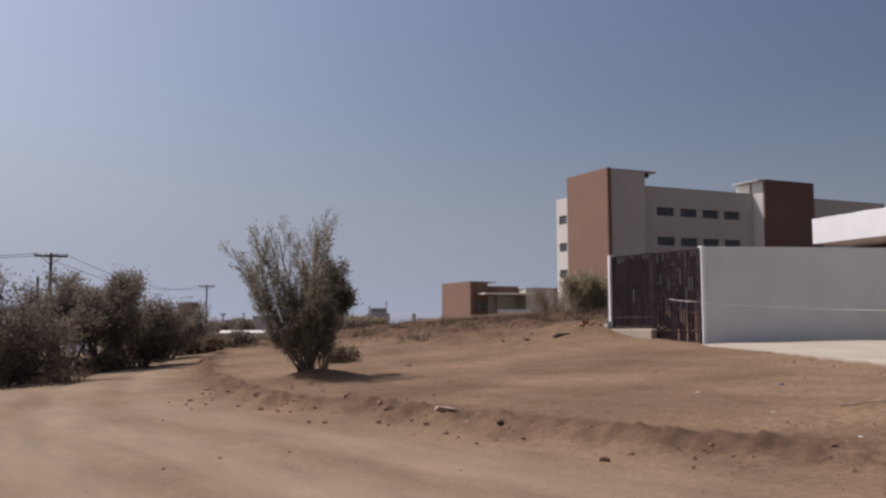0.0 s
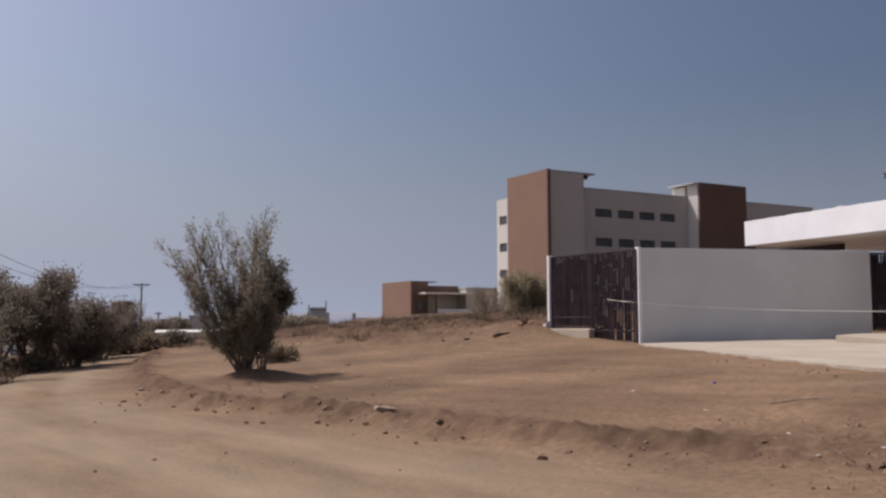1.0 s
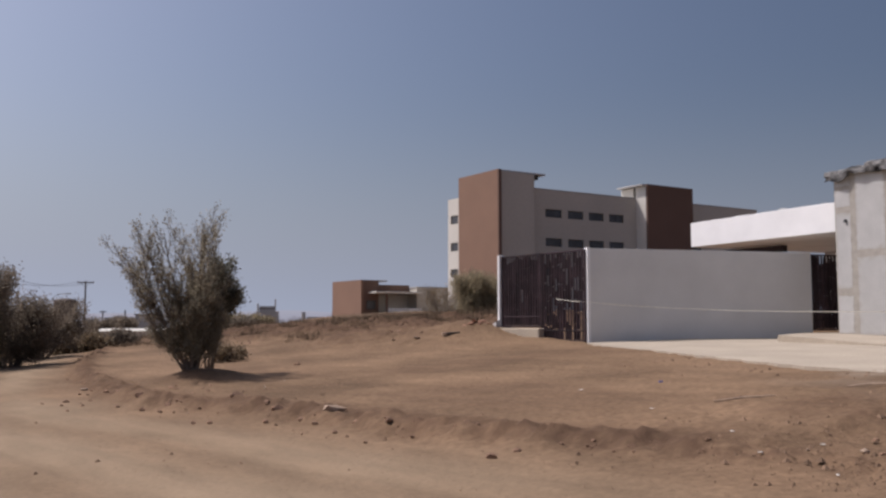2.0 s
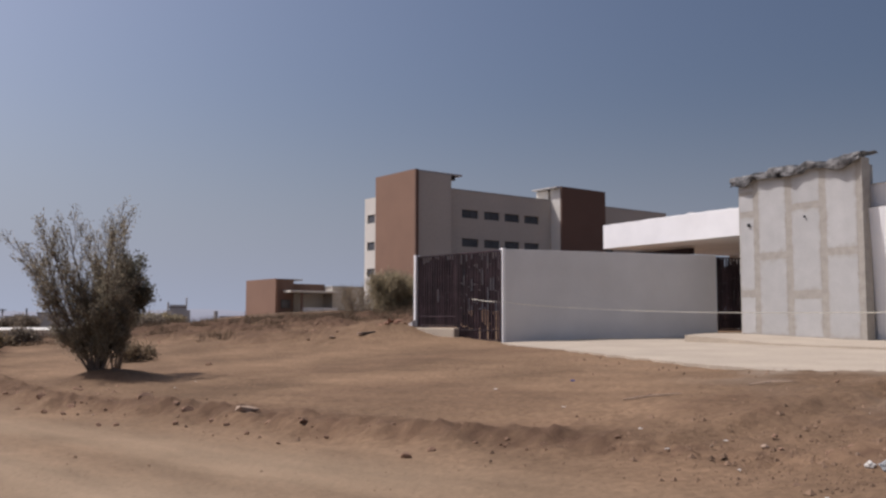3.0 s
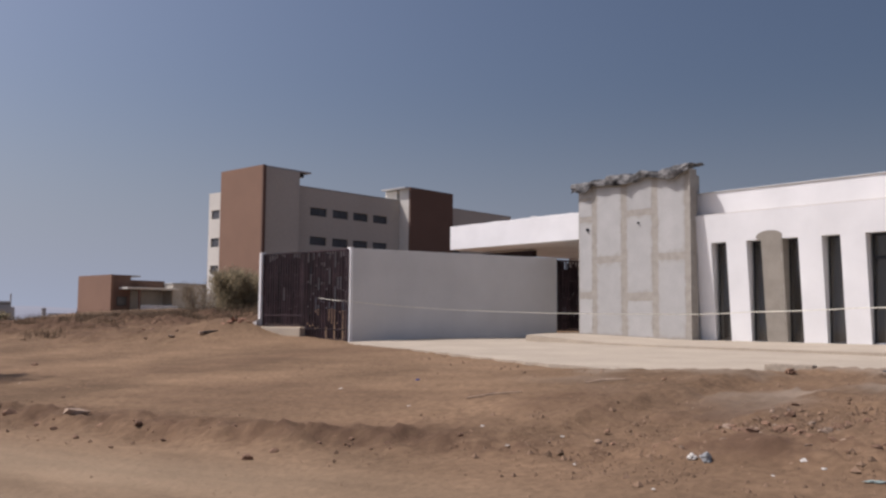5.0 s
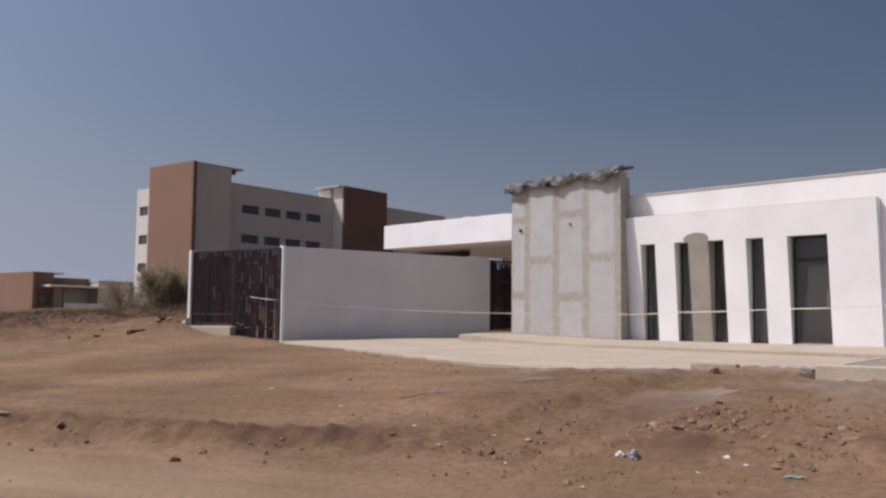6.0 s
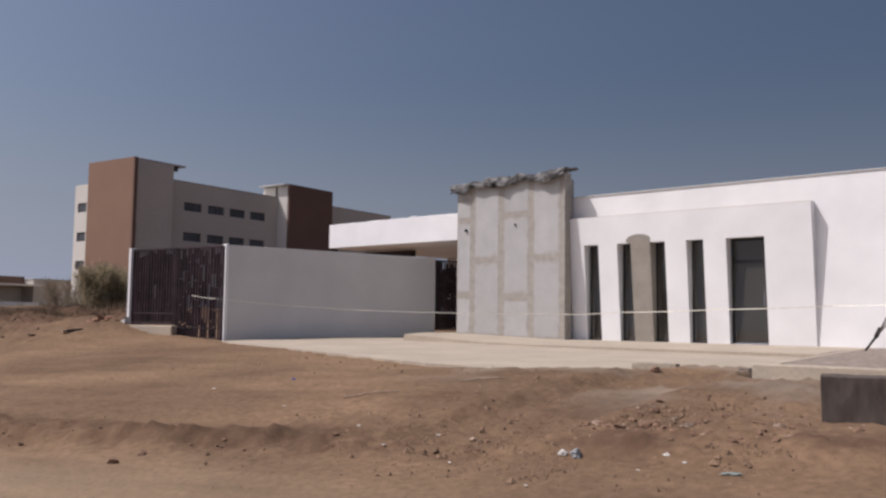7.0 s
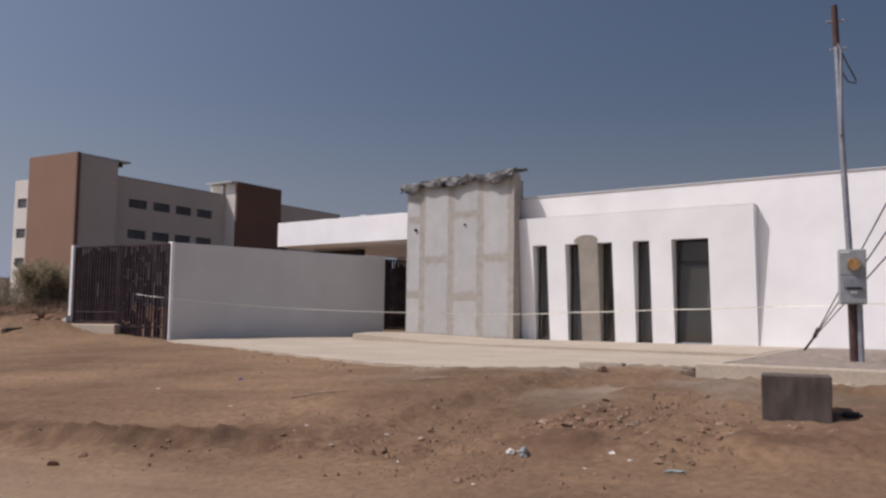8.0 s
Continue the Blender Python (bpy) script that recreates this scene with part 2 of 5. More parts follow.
def add_tube(bm, points, radii, sides=8):
    """A round bar through points, with a radius at each."""
    rings = []
    for i, p in enumerate(points):
        p = Vector(p)
        a = Vector(points[max(0, i - 1)])
        b = Vector(points[min(len(points) - 1, i + 1)])
        d = (b - a).normalized()
        u = d.orthogonal().normalized()
        if abs(d.z) < 0.95:
            u = d.cross(Vector((0, 0, 1))).normalized()
        w = d.cross(u)
        rings.append([bm.verts.new(p + (u * math.cos(k * math.tau / sides) + w * math.sin(k * math.tau / sides)) * radii[i])
                      for k in range(sides)])
    for a, b in zip(rings, rings[1:]):
        for k in range(sides):
            bm.faces.new((a[k], a[(k + 1) % sides], b[(k + 1) % sides], b[k]))
    bm.faces.new(rings[0])
    bm.faces.new(rings[-1])


def tube(points, radii, sides=8):
    bm = bmesh.new()
    if not isinstance(radii, (list, tuple)):
        radii = [radii] * len(points)
    add_tube(bm, points, radii, sides)
    return bm


def holed_wall(ys, zs, solid, front, back):
    """A wall along y with openings: cells between ys and zs, those that solid(y, z) keeps; front and back give x at a height z."""
    bm = bmesh.new()
    grid = {}

    def v(i, j, side):
        key = (i, j, side)
        if key not in grid:
            z = zs[j]
            grid[key] = bm.verts.new(((front if side == 0 else back)(z), ys[i], z))
        return grid[key]
    ny, nz = len(ys) - 1, len(zs) - 1
    keep = [[solid((ys[i] + ys[i + 1]) / 2, (zs[j] + zs[j + 1]) / 2) for j in range(nz)] for i in range(ny)]

    def is_kept(i, j):
        return 0 <= i < ny and 0 <= j < nz and keep[i][j]
    for i in range(ny):
        for j in range(nz):
            if not keep[i][j]:
                continue
            for s in (0, 1):
                bm.faces.new((v(i, j, s), v(i + 1, j, s), v(i + 1, j + 1, s), v(i, j + 1, s)))
            if not is_kept(i - 1, j):
                bm.faces.new((v(i, j, 0), v(i, j + 1, 0), v(i, j + 1, 1), v(i, j, 1)))
            if not is_kept(i + 1, j):
                bm.faces.new((v(i + 1, j, 0), v(i + 1, j, 1), v(i + 1, j + 1, 1), v(i + 1, j + 1, 0)))
            if not is_kept(i, j - 1):
                bm.faces.new((v(i, j, 0), v(i, j, 1), v(i + 1, j, 1), v(i + 1, j, 0)))
            if not is_kept(i, j + 1):
                bm.faces.new((v(i, j + 1, 0), v(i + 1, j + 1, 0), v(i + 1, j + 1, 1), v(i, j + 1, 1)))
    return bm


def prism(outline, z0, z1):
    """An upright prism over an outline of (x, y); z0 and z1 are heights or functions of (x, y)."""
    bm = bmesh.new()
    f0 = z0 if callable(z0) else (lambda x, y: z0)
    f1 = z1 if callable(z1) else (lambda x, y: z1)
    lo = [bm.verts.new((x, y, f0(x, y))) for x, y in outline]
    hi = [bm.verts.new((x, y, f1(x, y))) for x, y in outline]
    k = len(outline)
    bm.faces.new(lo)
    bm.faces.new(hi)
    for i in range(k):
        bm.faces.new((lo[i], lo[(i + 1) % k], hi[(i + 1) % k], hi[i]))
    return bm


# ---------------- the lie of the land ----------------
HX, HY, HA = 17.48, 13.03, 18.43          # the gatehouse: x runs into it, y along its front
HM = pose(HX, HY, 0, 0, 0, HA)
HI = HM.inverted()
EDGE = [(-17, 75), (-11.5, 45), (-9.0, 32), (-7.0, 24.4), (-4.6, 17.8), (-3.2, 15.3), (-1.4, 13.3), (0.0, 11.3), (0.75, 10.0), (1.8, 8.6), (2.7, 7.5), (3.7, 6.2),
        (4.3, 5.1), (5.2, 3.9), (7.5, 1.4), (30, -22)]


def smooth01(a, b, x):
    t = np.clip((x - a) / (b - a), 0, 1)
    return t * t * (3 - 2 * t)


def edge_distance(x, y):
    """Signed distance from the road's edge, positive on the lot's side."""
    best = np.full(np.shape(x), 1e9)
    sign = np.ones(np.shape(x))
    for (ax, ay), (bx, by) in zip(EDGE, EDGE[1:]):
        dx, dy = bx - ax, by - ay
        t = np.clip(((x - ax) * dx + (y - ay) * dy) / (dx * dx + dy * dy), 0, 1)
        d = np.hypot(x - ax - t * dx, y - ay - t * dy)
        s = np.where((dx * (y - ay) - dy * (x - ax)) > 0, 1.0, -1.0)
        near = d < best
        best = np.where(near, d, best)
        sign = np.where(near, s, sign)
    return best * sign


EDGE_Y = [-30.0, -2.6, -2.2, -1.2, -0.9, -0.2, 0.8, 1.8, 3.2, 5.1, 8.2, 11.8, 13.0, 16.0]
EDGE_X = [-11.3, -11.0, -9.3, -9.3, -10.6, -10.5, -10.3, -10.2, -9.95, -9.4, -8.45, -7.5, -6.9, -6.2]


def to_house(x, y):
    c, s = math.cos(radians(HA)), math.sin(radians(HA))
    return (x - HX) * c + (y - HY) * s, -(x - HX) * s + (y - HY) * c


def apron_z(hx):
    """The forecourt's fall towards the road."""
    return -0.02 - 0.022 * np.clip(-hx - 3.6, 0, 8)


def base_z(x, y):
    """The broad fall of the land: up towards the gatehouse, down to the far left, a mound behind the lot."""
    x, y = np.asarray(x, float), np.asarray(y, float)
    z = -0.72 + 0.05 * np.clip(x, -60, 9) + 0.012 * (np.clip(y, -20, 48) - 10)
    z = z - 0.02 * np.clip(-x - 12, 0, 60)
    hx, hy = to_house(x, y)
    out = hx - np.interp(hy, EDGE_Y, EDGE_X)
    k = np.clip(1 + out / 5, 0, 1) ** 1.3 * (1 - smooth01(13, 17, hy))
    foot = -0.078 + (apron_z(hx) - 0.035 + 0.078) * smooth01(-1.0, 3.0, hy)
    z = z * (1 - k) + foot * k
    ridge = smooth01(33, 46, y + 0.55 * x) * smooth01(-17, 0, x)
    z = z + 0.62 * ridge * (1 - 0.25 * smooth01(48, 60, y))
    z = z + 0.55 * np.exp(-(((x - 2.2) / 3.2) ** 2 + ((y - 31) / 3.5) ** 2))
    z = z + 0.62 * np.exp(-(((x - 4.6) / 1.9) ** 2 + ((y - 27.9) / 2.0) ** 2))
    z = z + 0.15 * np.exp(-(((x - 5.9) / 1.3) ** 2 + ((y - 25.0) / 1.3) ** 2))
    z = z + 0.8 * smooth01(50, 100, y) * smooth01(-14, 4, x)
    z = z + 0.27 * np.exp(-(((x + 2.75) / 0.95) ** 2 + ((y - 19.25) / 0.8) ** 2))
    return z - 0.28 * smooth01(0.15, 0.6, out) * (1 - smooth01(15, 17, hy)) * (1 - smooth01(20, 24, hx))


def ground_z(x, y):
    """The finished ground, with the windrow at the road's edge and shallow wheel ruts."""
    d = edge_distance(x, y)
    z = base_z(x, y)
    left = 1 - 0.85 * smooth01(0.6, 3.0, x)
    # a crumbling scarp whose line wanders, with a low ridge of pushed-up soil behind it
    w = d - 0.1 + 0.14 * np.sin(1.9 * x + 1.3 * y) + 0.08 * np.sin(4.3 * x - 3.1 * y + 1) + 0.05 * np.sin(9.1 * x + 7.7 * y)
    high = 0.75 + 0.35 * np.sin(1.1 * x - 0.7 * y) * np.sin(2.7 * x + 1.9 * y + 2)
    z = z - (0.02 + 0.085 * left) * (1 - smooth01(0.05, 0.36, w)) + (0.012 + 0.04 * left) * high * np.exp(-((w - 0.45) / 0.2) ** 2)
    for c in (-1.6, -3.2, -4.9):
        z = z - 0.03 * np.exp(-((d - c) / 0.25) ** 2)
    return z


def on_ground(x, y):
    return float(ground_z(np.array([x]), np.array([y]))[0])


# ---------------- ground ----------------
def graded(lo, hi, step, far, grow=1.25):
    """Grid lines: even from lo to hi, then ever wider out to far on both sides."""
    mid = list(np.arange(lo, hi + step / 2, step))
    up, s = [mid[-1]], step
    while up[-1] < far:
        s *= grow
        up.append(up[-1] + s)
    down, s = [mid[0]], step
    while down[-1] > -far:
        s *= grow
        down.append(down[-1] - s)
    return np.array(down[:0:-1] + mid + up[1:])


def build_ground():
    xs, ys = graded(-13, 15, 0.085, 2400), graded(4, 47, 0.09, 2400)
    gx, gy = np.meshgrid(xs, ys, indexing="ij")
    z = ground_z(gx, gy)
    d = edge_distance(gx, gy)
    flat_x, flat_y = gx.ravel(), gy.ravel()
    rough = np.array([noise.fractal((x * 0.9, y * 0.9, 0.3), 1.0, 2.1, 5) if abs(x) < 40 and -5 < y < 70 else 0.0
                      for x, y in zip(flat_x, flat_y)]).reshape(gx.shape)
    lumps = np.array([noise.turbulence((x * 3.1, y * 3.1, 4.0), 4, True) if abs(x) < 20 and -2 < y < 60 else 0.3
                      for x, y in zip(flat_x, flat_y)]).reshape(gx.shape)
    broad = np.array([noise.noise((x * 0.23, y * 0.23, 9.0)) if abs(x) < 60 and -5 < y < 90 else 0.0
                      for x, y in zip(flat_x, flat_y)]).reshape(gx.shape)
    berm = np.exp(-((d - 0.5) / 0.4) ** 2)
    crumbs = np.array([noise.turbulence((x * 7.5, y * 7.5, 8.0), 3, True) if abs(x) < 10 and 2 < y < 30 else 0.3
                       for x, y in zip(flat_x, flat_y)]).reshape(gx.shape)
    heap = berm * (1 - 0.75 * smooth01(2.5, 5.0, gx))
    mound = smooth01(33, 44, gy + 0.55 * gx) * smooth01(-15, -3, gx) * (1 - smooth01(70, 95, gy))
    mound = np.maximum(mound, 0.8 * np.exp(-(((gx - 2.2) / 3.0) ** 2 + ((gy - 31) / 3.4) ** 2)))
    churn = smooth01(-2.5, 0.5, gx - 4.2 - 0.25 * (7 - gy)) * smooth01(11.0, 7.0, gy) * smooth01(0, 0.6, d)
    road = 1 - smooth01(-0.7, 0.25, d)
    z = z + rough * (0.016 + 0.05 * heap + 0.26 * mound + 0.025 * churn) + (lumps - 0.3) * (0.024 + 0.13 * heap + 0.15 * mound + 0.05 * churn) * (1 - 0.75 * road)
    z = z + (crumbs - 0.3) * (0.05 * heap + 0.035 * churn)
    z = z + 0.03 * broad
    far = np.hypot(gx, gy)
    z = z - 25 * smooth01(300, 2400, far)
    # soil: red = worn sandy road, green = loose dark soil and painted tree shade, blue = pale spilt concrete dust and
    # paler far ground
    red = road * np.clip(0.75 + 0.6 * broad + 0.25 * np.sin(d * 3.9), 0.1, 1) * (1 - 0.75 * smooth01(-2, 6, gx + (gy - 8) * -0.2))
    green = np.clip(0.9 * heap * (0.35 + 1.2 * np.clip(crumbs, 0, 0.8)) + 1.0 * mound * (0.65 + 1.3 * rough) + 0.8 * churn * (0.2 + rough + 0.8 * np.clip(crumbs, 0, 0.8))
                    + 0.25 * smooth01(0.15, 0.5, broad) * smooth01(0, 2, d), 0, 0.9)
    # shade under the roadside tree, painted into its mound as a dark patch
    green = np.maximum(green, 0.6 * np.exp(-(((gx + 2.8) / 1.1) ** 2 + ((gy - 19.1) / 0.9) ** 2)))
    green = np.maximum(green, 0.26 * smooth01(1.5, 4.5, gx) * smooth01(10, 7, gy))
    blue = smooth01(-0.35, 0.55, rough + 0.3 * broad) * smooth01(5.2, 7.4, gx) * smooth01(3.5, 6, gy) * (1 - smooth01(11, 15, gy))
    # the ground also turns slightly paler from 75 m to 140 m
    blue = np.maximum(blue * 0.65, smooth01(75, 140, gy) * 0.25)
    nx, ny = gx.shape
    verts = np.stack([gx, gy, z], -1).reshape(-1, 3)
    idx = np.arange(nx * ny).reshape(nx, ny)
    quads = np.stack([idx[:-1, :-1], idx[1:, :-1], idx[1:, 1:], idx[:-1, 1:]], -1).reshape(-1, 4)
    me = bpy.data.meshes.new("ground")
    me.from_pydata(verts.tolist(), [], quads.tolist())
    col = me.color_attributes.new("soil", 'FLOAT_COLOR', 'POINT')
    col.data.foreach_set("color", np.stack([red, green, blue, np.ones_like(red)], -1).astype(np.float32).ravel())
    me.materials.append(EARTH)
    me.shade_smooth()
    ob = new("ground", me)
    return tagged(ob, "dry brown earth lot with a sandy dirt road and rough mounds", "ground", kind="structure")


build_ground()

# ---------------- gatehouse ----------------
FLOOR = 0.04
LEAN = 0.26 / 3.34


def front_x(z):
    return -LEAN * z


def build_apron():
    """Concrete forecourt that falls towards the road, with a raised walk along the building."""
    def fall(x, y):
        return float(apron_z(x))
    outline = [(-9.2, -2.3), (-9.1, -0.8), (-10.3, -1.05), (-10.65, -0.95), (-10.5, -0.2), (-10.3, 0.8), (-10.2, 1.8), (-9.95, 3.2), (-9.4, 5.1), (-8.45, 8.2), (-7.5, 11.8), (-6.9, 13.05), (-3.5, 12.9), (3.0, 13.6), (3.0, -2.3)]
    fine = []
    rnd = random.Random(5)
    for i, (ax, ay) in enumerate(outline):
        bx, by = outline[(i + 1) % len(outline)]
        k = max(1, int(math.hypot(bx - ax, by - ay) / 0.3)) if i < 11 else 1
        for s in range(k):
            w = 0.06 if i < 11 else 0
            fine.append((ax + (bx - ax) * s / k + rnd.uniform(-w, w), ay + (by - ay) * s / k))
    bm = prism(fine, -0.6, fall)
    ob = part("pavement", bm, CONC)
    ob.matrix_world = HM
    tagged(ob, "pale dusty concrete forecourt slab with a broken edge", "pavement", kind="structure")
    # raised walk
    def rise(x, y):
        return FLOOR + 0.10 * float(smooth01(6.4, 10.3, y)) - 0.058 * float(1 - smooth01(6, 9.75, y)) * float(1 - smooth01(-3.6, -0.6, x))
    rows_y = [-2.1, -1.15, 0.2, 2.0, 4.0, 5.5, 7.0, 8.5, 9.75, 10.6, 11.4, 12.25]
    bm = bmesh.new()
    grid = []
    for y in rows_y:
        left = -3.75 + 0.4 * float(smooth01(4, 9.75, y)) + 3.8 * max(0.0, y - 9.75) / 2.5
        xs = [left + (2.0 - left) * i / 6 for i in range(7)]
        grid.append([bm.verts.new((xs[0], y, -0.4))] + [bm.verts.new((x, y, rise(x, y))) for x in xs])
    for p, q in zip(grid, grid[1:]):
        for i in range(7):
            bm.faces.new((p[i], q[i], q[i + 1], p[i + 1]))
    bm.faces.new(grid[0])
    bm.faces.new(grid[-1])
    ob = part("walkway", bm, CONC)
    ob.matrix_world = HM
    tagged(ob, "raised concrete walk along the white front wall", "pavement", kind="structure")


build_apron()

HOLES = [(5.60, 6.045), (4.59, 5.03), (3.65, 4.07), (2.62, 3.07)]
DOOR = (1.10, 2.04)
HEAD = 2.60


def build_front():
    thing = empty("gatehouse", HM)
    tagged(thing, "single-storey white rendered gatehouse with slit windows and leaning front", "building")
    ys = sorted({0.0, 6.5, *[v for h in HOLES for v in h], *DOOR})

    def solid(y, z):
        return not (z < HEAD and any(a < y < b for a, b in HOLES + [DOOR]))
    part("front_wall", holed_wall(ys, [-0.3, FLOOR, HEAD, 3.34], solid, front_x, lambda z: 0.36), WHITE, thing)
    # out of sight, added darker so less light bounces up the parapet
    part("bounce_cap", box((front_x(3.34) + 0.01, 0.01, 3.34), (0.02, 6.44, 3.352)), CONC, thing, "unseen cement cap added to dull light bounced onto the parapet")
    # main wall behind, with the same openings, and the parapet
    ys2 = sorted({-9.0, 10.2, *[v for h in HOLES for v in h], *DOOR})
    part("main_wall", holed_wall(ys2, [-0.3, FLOOR, HEAD, 3.96], lambda y, z: solid(y, z) or z < FLOOR, lambda z: 0.03 if z < 3.4 else 0.03, lambda z: 0.30), WHITE, thing)
    part("coping", box((0.0, -9.0, 3.96), (0.33, 10.2, 3.985), 0.008), WHITE_OLD, thing, "thin pale coping")
    part("side_wall", box((0.33, -9.0, -0.3), (7.0, -8.75, 3.9)), WHITE_OLD, thing)
    part("side_wall", box((0.33, 9.95, -0.3), (7.0, 10.2, 3.9)), WHITE_OLD, thing)
    part("rear_wall", box((7.0, -9.0, -0.3), (7.25, 10.2, 3.9)), WHITE_OLD, thing)
    part("roof", box((0.31, -8.74, 3.3), (6.99, 9.94, 3.5)), SLABM, thing)
    part("floor_slab", box((0.31, -8.74, -0.3), (6.99, 9.94, FLOOR - 0.01)), CONC_EDGE, thing)
    part("partition", box((3.4, -8.7, FLOOR), (3.5, 9.9, 3.29)), ROOMM, thing)
    # bare plaster pier
    bm = bmesh.new()
    rnd = random.Random(3)
    pts = [(4.60, FLOOR), (4.10, FLOOR)]
    pts += [(4.10 + rnd.uniform(-0.012, 0.012), z) for z in np.arange(0.4, 2.6, 0.25)]
    pts += [(4.06, 2.66), (4.06, 2.72), (4.12, 2.77), (4.2, 2.80), (4.3, 2.815), (4.42, 2.82), (4.55, 2.80), (4.65, 2.77), (4.72, 2.72), (4.76, 2.66), (4.73, 2.62), (4.62, 2.58)]
    a = [bm.verts.new((front_x(z) - 0.012, y, z)) for y, z in pts]
    b = [bm.verts.new((front_x(z) + 0.02, y, z)) for y, z in pts]
    bm.faces.new(a)
    for i in range(len(a)):
        k = (i + 1) % len(a)
        bm.faces.new((a[i], a[k], b[k], b[i]))
    part("plaster_patch", bm, PATCH, thing, "unpainted grey-brown plaster pier with a ragged rounded top")
    bm = bmesh.new()
    rv = [(4.058, FLOOR + 0.005), (4.058, 2.595)]
    quad = [bm.verts.new((x, y, z)) for y, z in rv for x in (front_x(z) - 0.012, 0.125)]
    back = [bm.verts.new((x, 4.09, z)) for y, z in rv for x in (front_x(z) - 0.012, 0.125)]
    for f in ((0, 1, 3, 2), (4, 6, 7, 5), (0, 2, 6, 4), (1, 5, 7, 3), (0, 4, 5, 1), (2, 3, 7, 6)):
        bm.faces.new([(quad + back)[i] for i in f])
    part("plaster_reveal", bm, PATCH, thing, "unpainted plaster reveal beside the pier")
    # windows and door
    for y0, y1 in HOLES:
        w = part("window", frame_bm(y0, y1, FLOOR, HEAD, 0.13, 0.04), DARKFRAME, thing)
        part("pane", box((0.15, y0 + 0.035, FLOOR + 0.035), (0.158, y1 - 0.035, HEAD - 0.035)), GLASS, w).visible_shadow = False
    y0, y1 = DOOR
    d = part("glass_door", frame_bm(y0, y1, FLOOR, HEAD, 0.13, 0.06), DARKFRAME, thing, "dark aluminium glazed door with a transom")
    part("transom_bar", box((0.12, y0 + 0.06, 2.0), (0.18, y1 - 0.06, 2.08), 0.005), DARKFRAME, d)
    part("threshold", box((0.10, y0, FLOOR), (0.20, y1, FLOOR + 0.03), 0.005), GALV, d)
    part("pane", box((0.15, y0 + 0.055, FLOOR + 0.05), (0.158, y1 - 0.055, 2.0)), GLASS, d).visible_shadow = False
    part("pane", box((0.15, y0 + 0.055, 2.08), (0.158, y1 - 0.055, HEAD - 0.05)), GLASS, d).visible_shadow = False
    part("handle", tube([(0.10, y0 + 0.13, 0.95), (0.10, y0 + 0.13, 1.3)], 0.012), GALV, d)
    return thing


def frame_bm(y0, y1, z0, z1, x, t):
    bm = bmesh.new()
    add_box(bm, (x, y0, z0), (x + 0.05, y0 + t, z1), 0.004)
    add_box(bm, (x, y1 - t, z0), (x + 0.05, y1, z1), 0.004)
    add_box(bm, (x, y0 + t, z0), (x + 0.05, y1 - t, z0 + t), 0.004)
    add_box(bm, (x, y0 + t, z1 - t), (x + 0.05, y1 - t, z1), 0.004)
    return bm


build_front()


def ragged_board(y0, y1, z0, z1, seed, t=0.003):
    """A board with slightly uneven edges where joint compound laps over it; its thickness along x."""
    rnd = random.Random(seed)
    pts = []

    def run(ax, az, bx, bz):
        k = max(2, int(math.hypot(bx - ax, bz - az) / 0.14))
        for i in range(k):
            s = i / k
            pts.append((ax + (bx - ax) * s + rnd.uniform(-0.013, 0.013), az + (bz - az) * s + rnd.uniform(-0.013, 0.013)))
    run(y0, z0, y1, z0), run(y1, z0, y1, z1), run(y1, z1, y0, z1), run(y0, z1, y0, z0)
    bm = bmesh.new()
    a = [bm.verts.new((-t, y, z)) for y, z in pts]
    b = [bm.verts.new((0.004, y, z)) for y, z in pts]
    bm.faces.new(a)
    for i in range(len(a)):
        k = (i + 1) % len(a)
        bm.faces.new((a[i], a[k], b[k], b[i]))
    return bm


def build_pylon():
    thing = empty("entrance_pylon", HM @ pose(-0.5, 0, 0))
    tagged(thing, "unfinished entrance pylon clad in grey cement boards with tan taped joints", "wall")
    top = 4.62
    part("core", box((0, 6.47, -0.1), (0.34, 10.31, top), 0.01), JOINT, thing)
    part("core", box((0.34, 6.62, 3.2), (0.70, 10.1, top - 0.12), 0.01), JOINT, thing)
    part("edge_bead", box((-0.012, 6.455, 0.0), (0.05, 6.53, top), 0.006), JOINT, thing)
    cols = [(9.80, 10.28), (8.74, 9.62), (7.69, 8.54), (6.64, 7.49)]
    cuts = [[0.16, 1.17, 1.37, 3.42, 3.60, 4.05, 4.17, top], [0.12, 2.2, 2.38, top], [0.10, 1.10, 1.32, 3.47, 3.65, top], [0.08, 2.2, 2.38, top]]
    n = 0
    for (y0, y1), zs in zip(cols, cuts):
        for z0, z1 in zip(zs[::2], zs[1::2]):
            n += 1
            part("cement_board", ragged_board(y0, y1, z0, z1, n), BOARD, thing)
    for y, z, r in ((9.95, 3.2, 0.048), (8.13, 3.27, 0.028)):
        bm = tube([(-0.05, y, z), (0.0, y, z)], r, 10)
        part("pipe_stub", bm, DARKFRAME, thing, "dark cable opening")
    return thing


build_pylon()


